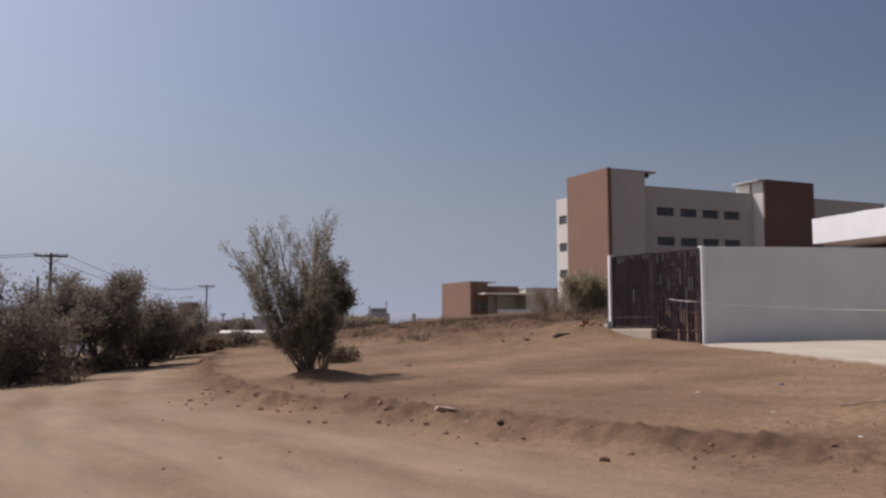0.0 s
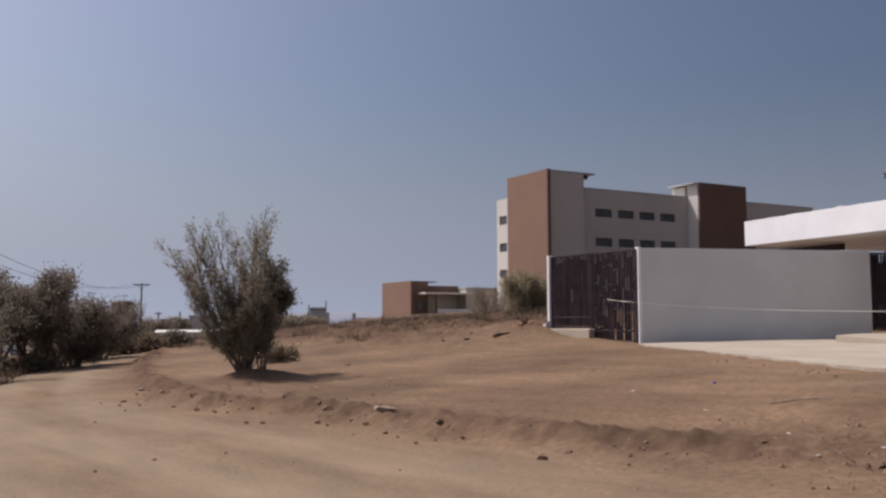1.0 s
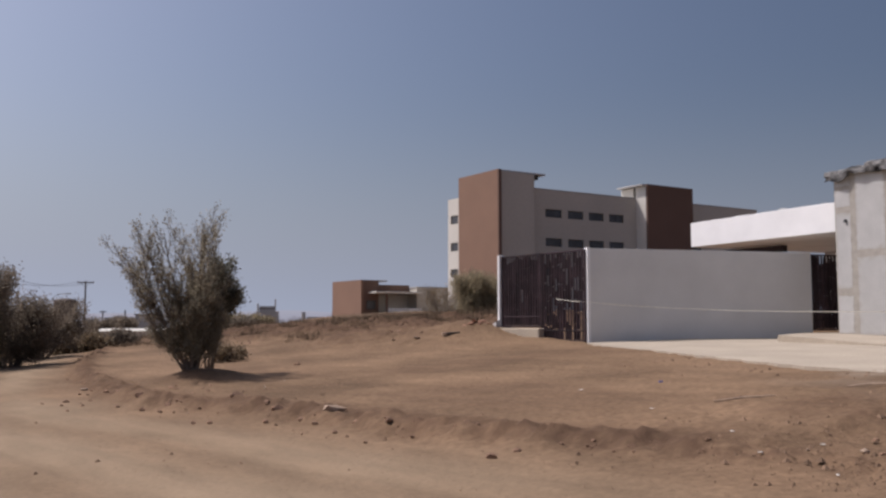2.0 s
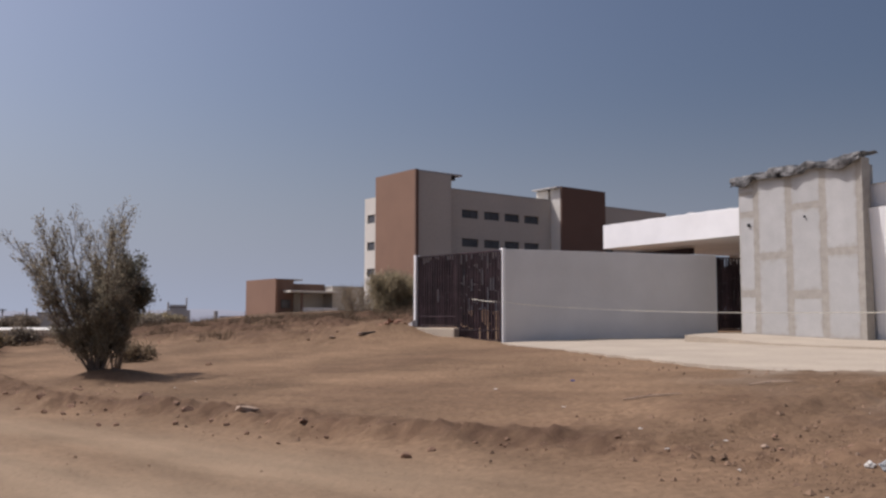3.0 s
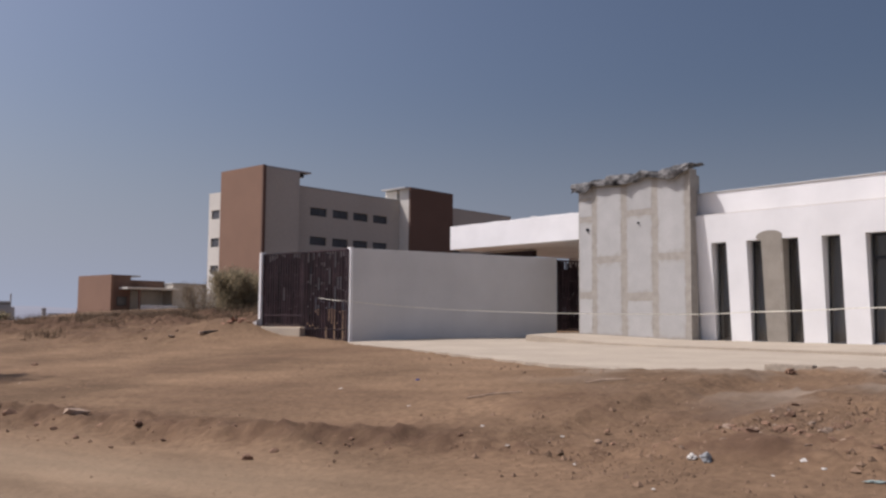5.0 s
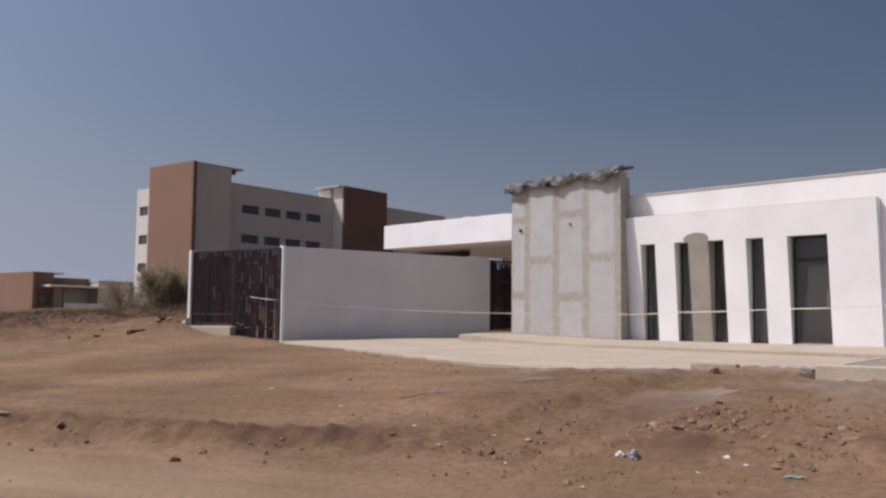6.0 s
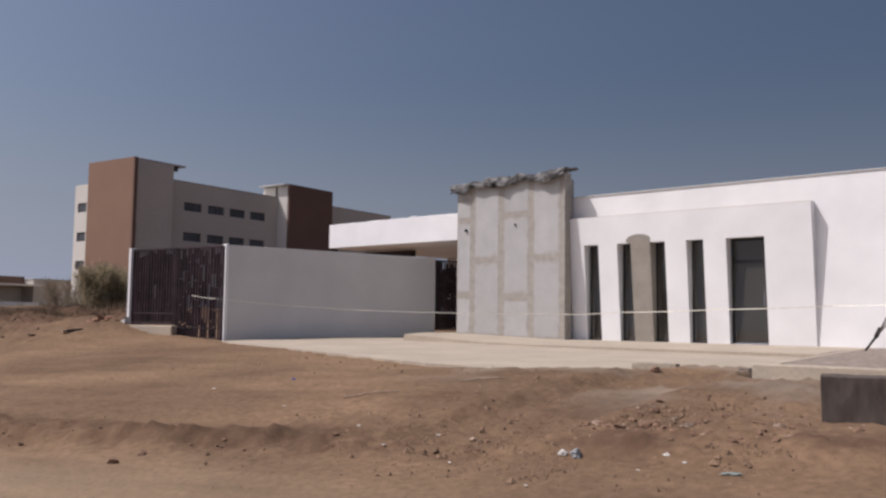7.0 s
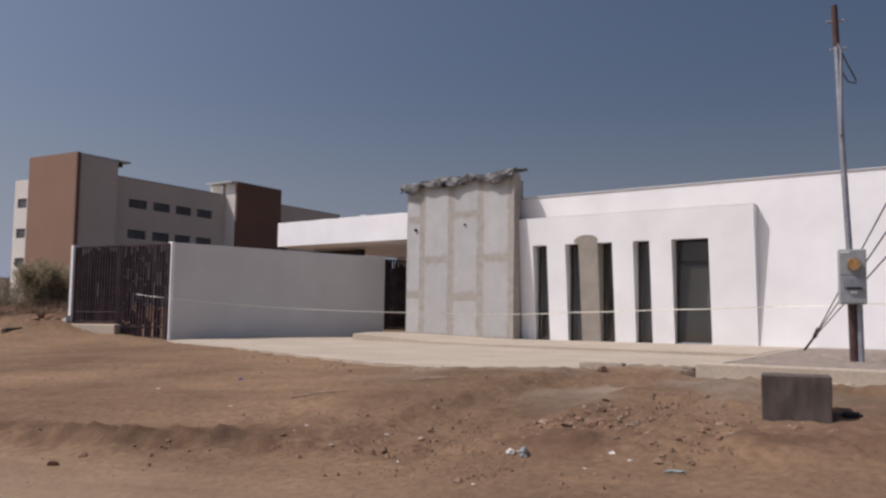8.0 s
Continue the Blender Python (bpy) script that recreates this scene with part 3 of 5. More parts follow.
def build_tarp():
    """A crumpled sheet thrown over the pylon's head and hanging down its face in scallops."""
    bm = bmesh.new()
    ny, nu = 90, 26
    grid = []
    for i in range(ny + 1):
        y = 6.40 + 4.1 * i / ny
        row = []
        lift = 0.05 * noise.noise((y * 1.3, 0, 2.0)) + 0.07 * (1 - float(smooth01(6.4, 7.6, y))) - 0.06 * float(smooth01(8.2, 10.4, y))
        hang = math.exp(-((y - 7.0) / 0.36) ** 2) + math.exp(-((y - 9.95) / 0.22) ** 2) + 0.5 * math.exp(-((y - 8.95) / 0.4) ** 2)
        drop = 0.20 + 0.05 * math.sin(y * 3.1 + 0.6) + 0.07 * noise.noise((y * 2.1, 3, 7.0)) + 0.15 * hang
        for j in range(nu + 1):
            u = j / nu
            wob = noise.fractal((y * 2.6, u * 2.2, 1.0), 1.0, 2.0, 3)
            fold = 0.5 * math.sin(y * 7 + u * 5 + 2 * noise.noise((y, u, 5)))
            if u < 0.5:
                s = u / 0.5
                x, z = 0.62 - 0.70 * s, 4.66 + lift + 0.05 * wob + 0.05 * math.sin(s * 3.1)
            else:
                s = (u - 0.5) / 0.5
                x, z = -0.09 - (0.07 + 0.10 * hang) * s * (1.4 - s) - 0.05 * fold - 0.07 * abs(wob), 4.66 + lift + 0.05 * wob * (1 - s) - drop * s
            row.append(bm.verts.new((x, y + 0.05 * noise.noise((y * 3, u * 4, 11.0)), z + 0.035 * fold * math.sin(u * math.pi) + 0.05 * noise.noise((y * 5, u * 5, 13.0)))))
        grid.append(row)
    for a, b in zip(grid, grid[1:]):
        for j in range(nu):
            bm.faces.new((a[j], b[j], b[j + 1], a[j + 1]))
    ob = part("tarpaulin", bm, TARP, None, smooth=True)
    ob.matrix_world = HM @ pose(-0.5, 0, 0)
    mod = ob.modifiers.new("thickness", 'SOLIDIFY')
    mod.thickness = 0.012
    tagged(ob, "crumpled grey plastic tarpaulin draped over the pylon top", "tarpaulin")


build_tarp()


def build_canopy():
    thing = empty("entrance_canopy", HM)
    tagged(thing, "flat white entrance canopy with a deep plain fascia", "canopy")
    part("fascia", box((0.0, 10.32, 3.0), (0.22, 16.68, 3.83), 0.012), WHITE, thing)
    part("fascia", box((0.22, 16.48, 3.0), (6.4, 16.68, 3.83), 0.012), WHITE, thing)
    part("soffit", box((0.22, 10.32, 3.02), (6.4, 16.48, 3.22)), WHITE, thing)
    part("beam", box((1.6, 14.2, 2.74), (1.85, 18.6, 2.95), 0.01), IRON, thing, "dark steel beam")
    part("column", box((1.6, 18.35, -0.1), (1.85, 18.6, 2.74), 0.01), IRON, thing)
    part("rear_wall", box((6.2, 10.3, -0.2), (6.4, 16.5, 3.0)), WHITE_OLD, thing)
    # lumps of mortar and sheeting left along the top edge
    bm = bmesh.new()
    rnd = random.Random(8)
    prev = None
    for i in range(64):
        y = 10.4 + 6.2 * i / 63
        h = 3.83 + 0.02 + 0.03 * noise.noise((y * 1.7, 0, 0)) + 0.035 * noise.noise((y * 5, 0, 4)) - 0.03 * float(smooth01(13, 16.6, y))
        cur = [bm.verts.new(p) for p in ((0.005, y, 3.825), (0.03, y, h), (0.2, y, h + 0.01), (0.21, y, 3.825))]
        if prev:
            for a in range(3):
                bm.faces.new((prev[a], cur[a], cur[a + 1], prev[a + 1]))
        prev = cur
    part("mortar_cap", bm, SLABM, thing, "uneven mortar capping", smooth=True)


build_canopy()

# ---------------- boundary wall and gates ----------------
A = Vector((7.03, 23.80))
B = Vector((14.18, 24.72))
C = Vector((5.27, 27.20))
WALL_TOP = 2.52


def along(p, q, z=0.0):
    """A pose at p whose x runs towards q."""
    d = q - p
    return pose(p.x, p.y, z, 0, 0, math.degrees(math.atan2(d.y, d.x)))


def build_boundary():
    L = (B - A).length
    thing = empty("wall_yard", along(A, B))
    tagged(thing, "smooth white painted boundary wall beside the dark gate", "wall", kind="structure")
    bm = bmesh.new()
    add_box(bm, (0.09, 0.0, -0.4), (L, 0.2, WALL_TOP), 0.008)
    part("wall_body", bm, WHITE_OLD, thing)
    # the wall's sunlit end face, its brightness put in as a whiter piece
    part("sunlit_wall_end", box((0.0, -0.02, -0.35), (0.09, 0.22, WALL_TOP + 0.02), 0.008), WHITE, thing)


build_boundary()


def bar_gate(name, m, width, lo, hi, leaves, seed, label, density, half=0.016):
    """A steel gate: frame, upright bars of square tube, and staggered sheet slats welded between them."""
    thing = empty(name, m)
    tagged(thing, label, "gate")
    rnd = random.Random(seed)
    lw = width / leaves
    for k in range(leaves):
        x0, z0 = k * lw + 0.02, lo(k)
        leaf = part("gate_leaf", box((x0, -0.03, hi - 0.05), (x0 + lw - 0.04, 0.03, hi), 0.004), IRON, thing)
        part("rail", box((x0, -0.028, z0), (x0 + lw - 0.04, 0.028, z0 + 0.06), 0.004), IRON, leaf)
        part("rail", box((x0, -0.02, z0 + 0.30), (x0 + lw - 0.04, 0.02, z0 + 0.34), 0.004), IRON, leaf)
        for x in (x0, x0 + lw - 0.09):
            part("stile", box((x, -0.028, z0), (x + 0.05, 0.028, hi), 0.004), IRON, leaf)
        nb = int(lw / 0.115)
        for i in range(1, nb):
            x = x0 + (lw - 0.05) * i / nb
            part("bar", box((x - half, -0.016, z0 + 0.05), (x + half, 0.016, hi - 0.04)), IRON, leaf)
            z = z0 + 0.07
            while z < hi - 0.3:
                h, dy = rnd.uniform(0.22, 0.55), rnd.uniform(0, 0.02)
                if rnd.random() < density(k, i / nb):
                    part("slat", box((x - 0.055, 0.004 + dy, z), (x + 0.062, 0.014 + dy, min(z + h, hi - 0.06))), IRON, leaf)
                z += h + (0.004 if k == 0 else rnd.uniform(0.0, 0.06))
    return thing


gd = (C - A)
bar_gate("yard_gate", along(C, A), gd.length - 0.06, lambda k: 0.30 if k == 0 else -0.10, WALL_TOP - 0.02, 2, 4,
         "dark maroon steel double gate with staggered sheet slats", lambda k, u: 0.99 if k == 0 else 0.9 - 0.65 * u * u, 0.02)
GP = along(C, A)
post = empty("gate_post", GP)
tagged(post, "white painted gate post on a rough concrete footing", "post")
part("shaft", box((-0.1, -0.09, -0.2), (0.0, 0.09, WALL_TOP + 0.02), 0.006), WHITE, post)
bm = prism([(-1.1, -0.02), (-0.55, -0.2), (-0.02, -0.22), (0.02, 0.2), (-0.4, 0.4)], -0.3, lambda x, y: 0.24 + 0.42 * float(smooth01(-0.95, -0.05, x)) - 0.9 * max(0.0, -y))
part("footing", bm, WHITE_OLD, post)
kerb = part("gate_kerb", box((0.0, -0.22, -0.5), (2.0, 0.20, 0.275), 0.03), CONC)
kerb.matrix_world = GP
tagged(kerb, "pale concrete sill under the dark gate leaf", "kerb")
g2a, g2b = Vector((14.18, 24.72)), Vector((15.50, 24.89))
# near-solid dark slats stand in for the shade behind this gate's bars
bar_gate("side_gate", along(g2a, g2b), (g2b - g2a).length, lambda k: 0.20, WALL_TOP - 0.05, 1, 9,
         "narrow dark steel gate between the wall and the pylon", lambda k, u: 0.98, 0.024)


# ---------------- large buildings behind ----------------
def far_window(parent, lo, hi, axis):
    """A dark window with a thin frame, set into a far wall; axis is the way it faces: 'y' or 'x'."""
    w = part("window", box(lo, hi), DARKFRAME, parent)
    g = 0.12
    if axis == 'y':
        x0, x1 = lo[0] + g, hi[0] - g
        mid = (x0 + x1) / 2
        for a, b in ((x0, mid - 0.05), (mid + 0.05, x1)):
            part("pane", box((a, lo[1] - 0.02, lo[2] + g), (b, lo[1] - 0.004, hi[2] - g)), FARGLASS, w)
    else:
        part("pane", box((lo[0] - 0.02, lo[1] + g, lo[2] + g), (lo[0] - 0.004, hi[1] - g, hi[2] - g)), FARGLASS, w)


def recess_wall(xs, zs, holes, y0, y1):
    """A wall along x with window holes, its face at y0 and its back at y1."""
    bm = holed_wall(xs, zs, lambda x, z: not any(a < x < b and c < z < d for a, b, c, d in holes), lambda z: y0, lambda z: y1)
    for v in bm.verts:
        v.co = Vector((v.co.y, v.co.x, v.co.z))
    return bm


def build_school():
    """Four-storey block: x runs along its shaded front, y back along its lit end."""
    thing = empty("college_building", pose(19.18, 101.2, 0, 0, 0, 25.33))
    tagged(thing, "four-storey beige building with orange-brown stair towers", "building")
    z0 = -1.0
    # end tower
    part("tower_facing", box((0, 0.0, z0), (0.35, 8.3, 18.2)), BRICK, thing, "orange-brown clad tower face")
    # the tower's shaded front, its shade carried by the darker brick
    part("tower_facing", box((-0.02, -0.25, z0), (0.4, 0.0, 18.2)), BRICK_SHADE, thing)
    part("tower_wall", box((0.4, 0.0, z0), (5.5, 8.3, 18.0)), BEIGE, thing)
    part("tower_roof", box((0.36, 0.05, 18.02), (7.3, 8.2, 18.22), 0.03), SLABM, thing, "thin overhanging roof slab")
    part("roof_bracket", box((5.5, 0.5, 17.5), (6.5, 7.6, 18.015)), DARKFRAME, thing)
    # lit end wall: the front's beige with sunlight put into a lighter tone
    holes = []
    for top in (13.65, 10.2, 6.85):
        holes.append((8.9, 10.6, top - 1.07, top))
    bm = holed_wall(sorted({8.3, 11.2, 8.9, 10.6}), sorted({z0, 15.8, *[v for h in holes for v in h[2:]]}),
                    lambda y, z: not any(a < y < b and c < z < d for a, b, c, d in holes), lambda z: 0.3, lambda z: 0.7)
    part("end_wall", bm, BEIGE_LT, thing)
    for a, b, c, d in holes:
        far_window(thing, (0.45, a, c), (0.55, b, d), 'x')
    # main wall with window rows
    cols = [(7.98, 10.65), (11.6, 14.2), (15.08, 17.65), (18.55, 21.17)]
    rows = [(13.1, 14.12), (9.5, 10.53), (5.9, 6.93)]
    holes = [(a, b, c, d) for a, b in cols for c, d in rows]
    xs = sorted({5.5, 48.0, 33.0, 36.0, *[v for c in cols for v in c]})
    zs = sorted({z0, 16.45, *[v for r in rows for v in r]})
    holes += [(33.0, 36.0, c, d) for c, d in rows]
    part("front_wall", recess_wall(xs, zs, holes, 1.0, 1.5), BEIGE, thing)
    for a, b, c, d in holes:
        far_window(thing, (a, 1.2, c), (b, 1.35, d), 'y')
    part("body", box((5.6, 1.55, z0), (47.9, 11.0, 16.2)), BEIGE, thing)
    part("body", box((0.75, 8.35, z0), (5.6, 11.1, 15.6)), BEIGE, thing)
    part("parapet_coping", box((5.5, 0.95, 16.45), (48.0, 1.55, 16.6)), SLABM, thing)
    # stair tower that stands out from the front, its sunlit side painted lighter
    part("stair_tower_wall", box((23.4, -0.8, z0), (31.9, 0.98, 18.0)), BEIGE_LT, thing)
    part("stair_tower_wall", box((23.5, 1.56, 16.3), (31.8, 3.8, 17.9)), BEIGE_LT, thing)
    # front face away from the sun, shade painted in with darker brick
    part("stair_tower_facing", box((23.4, -1.1, z0), (32.0, -0.8, 18.2)), BRICK_SHADE, thing, "red-brown clad stair tower face, darkened for its shade")
    part("stair_tower_roof", box((22.75, -0.79, 18.01), (31.9, 3.9, 18.2), 0.03), SLABM, thing)
    return thing


build_school()


def build_far_block():
    """Low wing further along, with its own clad tower and flat porch."""
    thing = empty("low_wing", pose(3.88, 119.94, 0, 0, 0, 25.33))
    tagged(thing, "low beige wing with an orange-brown corner tower and flat porch", "building")
    z0 = -1.0
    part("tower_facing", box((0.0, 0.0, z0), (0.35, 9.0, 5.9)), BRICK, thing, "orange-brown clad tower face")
    # corner tower's shaded side in the darkened brick colour
    part("tower_facing", box((0.35, 0.0, z0), (2.7, 0.35, 5.88)), BRICK_SHADE, thing)
    part("tower_wall", box((0.36, 0.36, z0), (2.65, 8.9, 5.7)), BRICK_SHADE, thing)
    part("tower_roof", box((0.36, 0.1, 5.72), (4.1, 8.0, 5.9)), SLABM, thing)
    w = part("window", box((0.8, -0.05, 1.9), (2.2, 0.06, 3.1)), DARKFRAME, thing)
    part("pane", box((0.9, -0.06, 2.0), (2.1, -0.051, 3.0)), FARGLASS, w)
    part("porch_roof", box((1.1, -2.2, 4.05), (8.5, 1.4, 4.3), 0.03), BEIGE_LT, thing, "thin pale porch roof")
    part("porch_post", box((2.8, -2.0, z0), (3.05, -1.75, 4.05)), BRICK_SHADE, thing)
    part("porch_fascia", box((2.7, 1.5, 4.0), (8.4, 1.9, 5.35)), BRICK_SHADE, thing)
    part("porch_wall", box((2.7, 1.91, z0), (8.4, 2.2, 5.2)), BEIGE_LT, thing)
    part("plinth", box((3.1, -1.9, z0), (8.4, -1.7, 2.05)), WHITE, thing)
    part("wing_wall", box((8.4, -0.6, z0), (15.5, 6.0, 4.95)), BEIGE, thing)
    part("wing_roof", box((8.3, -0.7, 4.96), (15.6, 6.1, 5.1)), SLABM, thing)
    part("step", box((12.4, -3.6, z0), (14.6, -2.6, 1.8)), BEIGE_LT, thing)


build_far_block()


# ---------------- trees and bushes ----------------
def crown(name, spots, count, leaf, material, parent, seed, up=0.3, label=""):
    """Many small leaves about a list of twig points (place, spread, direction), as one mesh of islands."""
    rnd = random.Random(seed)
    verts, faces = [], []
    for _ in range(count):
        p, spread, d = spots[rnd.randrange(len(spots))]
        c = p + Vector((rnd.gauss(0, spread), rnd.gauss(0, spread), rnd.gauss(0, spread)))
        a = (d * 0.8 + Vector((rnd.gauss(0, 0.6), rnd.gauss(0, 0.6), rnd.gauss(up, 0.5)))).normalized()
        b = a.cross(Vector((rnd.gauss(0, 1), rnd.gauss(0, 1), rnd.gauss(0, 1)))).normalized()
        ln, wd = leaf[0] * rnd.uniform(0.6, 1.3), leaf[1] * rnd.uniform(0.7, 1.3)
        k = len(verts)
        verts += [c, c + a * ln * 0.5 + b * wd, c + a * ln, c + a * ln * 0.5 - b * wd]
        faces.append((k, k + 1, k + 2, k + 3))
    me = bpy.data.meshes.new(name)
    me.from_pydata(verts, [], faces)
    me.materials.append(material)
    ob = new(name, me)
    ob.parent = parent
    if label:
        tagged(ob, label)
    return ob


def grow(bm, spots, rnd, p, d, length, radius, depth, droop, twig, spread, bare=0):
    """A tapered limb that bends and forks; the outer stretches carry leaves."""
    n = 6
    pts, rad = [p.copy()], [radius]
    for i in range(n):
        d = (d + Vector((rnd.gauss(0, 0.08), rnd.gauss(0, 0.08), rnd.gauss(droop, 0.05)))).normalized()
        p = p + d * length / n
        pts.append(p.copy())
        rad.append(radius * (1 - 0.75 * (i + 1) / n))
        if depth <= 1 or i >= n - 3:
            spots.append((p.copy(), twig * (1.25 - 0.8 * i / n), d.copy()))
        if depth > 0 and bare <= i < n - 1:
            for _ in range(2):
                side = d.orthogonal().normalized()
                side.rotate(Matrix.Rotation(rnd.uniform(0, math.tau), 3, d))
                nd = (d + side * rnd.uniform(0.5, 1.1) * spread * (1.35 - 1.0 * i / n)).normalized()
                grow(bm, spots, rnd, p, nd, length * rnd.uniform(0.25, 0.42) * (1.2 - 0.5 * i / n), rad[-1] * 0.6, depth - 1, droop, twig, spread)
    add_tube(bm, pts, [max(r, 0.004) for r in rad], 6 if depth > 1 else 4)


def build_tree(name, x, y, stems, seed, count, leaf, material, label, droop=0.03, twig=0.10, depth=2, up=0.3, category="tree", spread=1.0, bare=0, clump=0.45):
    """stems: (lean x, lean y, length, radius) of each stem from the ground."""
    z = on_ground(x, y)
    thing = empty(name, pose(x, y, z - 0.03))
    tagged(thing, label, category)
    rnd = random.Random(seed)
    bm, spots = bmesh.new(), []
    for lx, ly, length, radius in stems:
        d = Vector((lx, ly, 1)).normalized()
        grow(bm, spots, rnd, Vector((lx * clump + rnd.uniform(-0.05, 0.05), ly * clump + rnd.uniform(-0.05, 0.05), -0.05)), d, length, radius, depth, droop, twig, spread, bare)
    part("trunk", bm, BARK, thing)
    crown("crown", spots, count, leaf, material, thing, seed + 1, up)
    return thing


# tall thin plumes, a thicket of shorter stems between them, and a little growth at the foot
PLUMES = [(-0.57, 0.05, 2.85, 0.032), (-0.46, -0.10, 2.85, 0.03), (-0.74, 0.0, 2.2, 0.024), (-0.27, 0.08, 3.05, 0.036), (-0.20, -0.08, 2.85, 0.03), (-0.03, 0.06, 3.25, 0.042),
          (0.06, -0.08, 2.85, 0.034), (0.14, 0.05, 2.75, 0.034), (0.24, -0.05, 2.2, 0.03)]
THICKET = [(-0.38, 0.1, 1.8, 0.024), (-0.30, -0.2, 1.6, 0.022), (-0.12, 0.24, 1.8, 0.024), (0.02, -0.26, 1.7, 0.024), (0.14, 0.2, 1.8, 0.024), (0.3, 0.1, 1.7, 0.022), (0.36, -0.14, 1.5, 0.022),
           (-0.08, -0.1, 2.0, 0.026), (0.1, 0.0, 2.0, 0.026), (0.46, 0.0, 1.45, 0.02), (-0.2, 0.05, 1.9, 0.024), (0.2, -0.25, 1.4, 0.02), (0.0, 0.1, 1.5, 0.02), (0.1, -0.15, 1.3, 0.02), (-0.15, -0.2, 1.3, 0.02),
           (0.25, 0.0, 1.3, 0.02), (-0.25, 0.1, 1.35, 0.02)]
FOOT = [(-0.5, -0.2, 0.9, 0.012), (-0.25, -0.35, 0.85, 0.012), (0.3, -0.3, 0.85, 0.012), (0.55, 0.0, 0.9, 0.012), (0.05, -0.4, 0.8, 0.012), (-0.6, 0.1, 1.05, 0.012), (-0.1, -0.1, 0.95, 0.012), (0.2, 0.1, 0.95, 0.012)]
build_tree("roadside_tree", -2.92, 19.3, PLUMES + THICKET + FOOT, 23, 42000, (0.066, 0.010), LEAF_A,
           "dusty grey-olive young tree with several thin stems on an earth mound", droop=0.045, twig=0.055, spread=0.6, bare=1, clump=0.16)
build_tree("roadside_tree", -2.78, 20.5, [(0.05, 0.0, 2.3, 0.035), (0.14, 0.1, 2.35, 0.03), (0.24, 0.0, 2.15, 0.03), (-0.05, 0.12, 1.9, 0.03), (0.2, -0.15, 1.9, 0.025), (0.26, 0.1, 1.85, 0.02)], 61, 12000, (0.07, 0.018), LEAF_E,
           "dark green young tree with a rounded crown beside a paler one", droop=0.03, twig=0.08, spread=0.6, bare=3, clump=0.1)
build_tree("dry_bush", -3.02, 26.2, [(random.Random(i).uniform(-0.6, 0.6), random.Random(i + 50).uniform(-0.6, 0.6), 0.5, 0.01) for i in range(12)], 79, 1800, (0.09, 0.02), LEAF_D,
           "small pale dry bush behind the young tree", twig=0.08, category="bush")
LEFT = [(-12.85, 26.2, 3.3, 2, 20000), (-15.0, 27.5, 2.9, 3, 12000), (-13.1, 31.0, 3.0, 4, 20000), (-12.1, 31.5, 3.2, 5, 26000), (-11.3, 33.2, 2.55, 6, 26000), (-13.4, 38.2, 3.1, 7, 28000), (-12.4, 39.8, 3.0, 8, 28000), (-17.5, 30.5, 3.2, 9, 12000)]
for x, y, h, k, leaves in LEFT:
    rr = random.Random(k)
    raised = k in (4, 5)  # crowns carried clear of the ground on bare trunks
    build_tree("roadside_tree", x, y, [(rr.uniform(-0.6, 0.6) * (0.55 if raised else 1), rr.uniform(-0.5, 0.5), h * rr.uniform(0.75 if raised else 0.6, 1.05), 0.07) for _ in range(6 if raised else 9)], k * 7, leaves,
               (0.085, 0.024), LEAF_B, "dark dusty tree with a raised crown on bare trunks" if raised else "dark dusty broad tree at the far edge of the dirt road",
               droop=0.02 if raised else -0.01, twig=0.17, bare=2 if raised else 0, clump=0.2 if raised else 0.45)
build_tree("tamarisk_bush", 7.9, 47.3, [(random.Random(i).uniform(-0.75, 0.75), random.Random(i + 50).uniform(-0.6, 0.6), 2.05, 0.03) for i in range(16)], 77, 15000, (0.2, 0.02), LEAF_C,
           "rounded olive-green feathery bush beside the gate", twig=0.17, category="bush")
build_tree("dry_bush", 6.2, 49.0, [(random.Random(i).uniform(-0.7, 0.7), random.Random(i + 50).uniform(-0.6, 0.6), 1.6, 0.02) for i in range(7)], 78, 2500, (0.16, 0.012), LEAF_D,
           "bare grey dry bush on the mound", twig=0.14, category="bush")
for k, (x, y, h, m) in enumerate(((-6.5, 58.5, 0.95, LEAF_C), (-4.9, 61.0, 0.7, LEAF_C), (-5.6, 57.0, 0.6, LEAF_B), (-14.5, 55.0, 0.9, LEAF_B), (-16.0, 60.0, 0.9, LEAF_C),
                                     (-11.2, 44.0, 0.5, LEAF_D), (-10.3, 45.5, 0.45, LEAF_B), (-12.3, 43.5, 0.5, LEAF_D), (-13.9, 28.2, 0.35, LEAF_B), (-12.7, 30.0, 0.25, LEAF_D),
                                     (-11.7, 31.2, 0.22, LEAF_D))):
    build_tree("scrub_bush", x, y, [(random.Random(i + k).uniform(-0.8, 0.8), random.Random(i + 50 + k).uniform(-0.6, 0.6), h, 0.03) for i in range(8)], 90 + k, 4000, (0.18, 0.05), m,
               "low dusty green scrub bush beyond the lot", twig=0.17, category="bush")

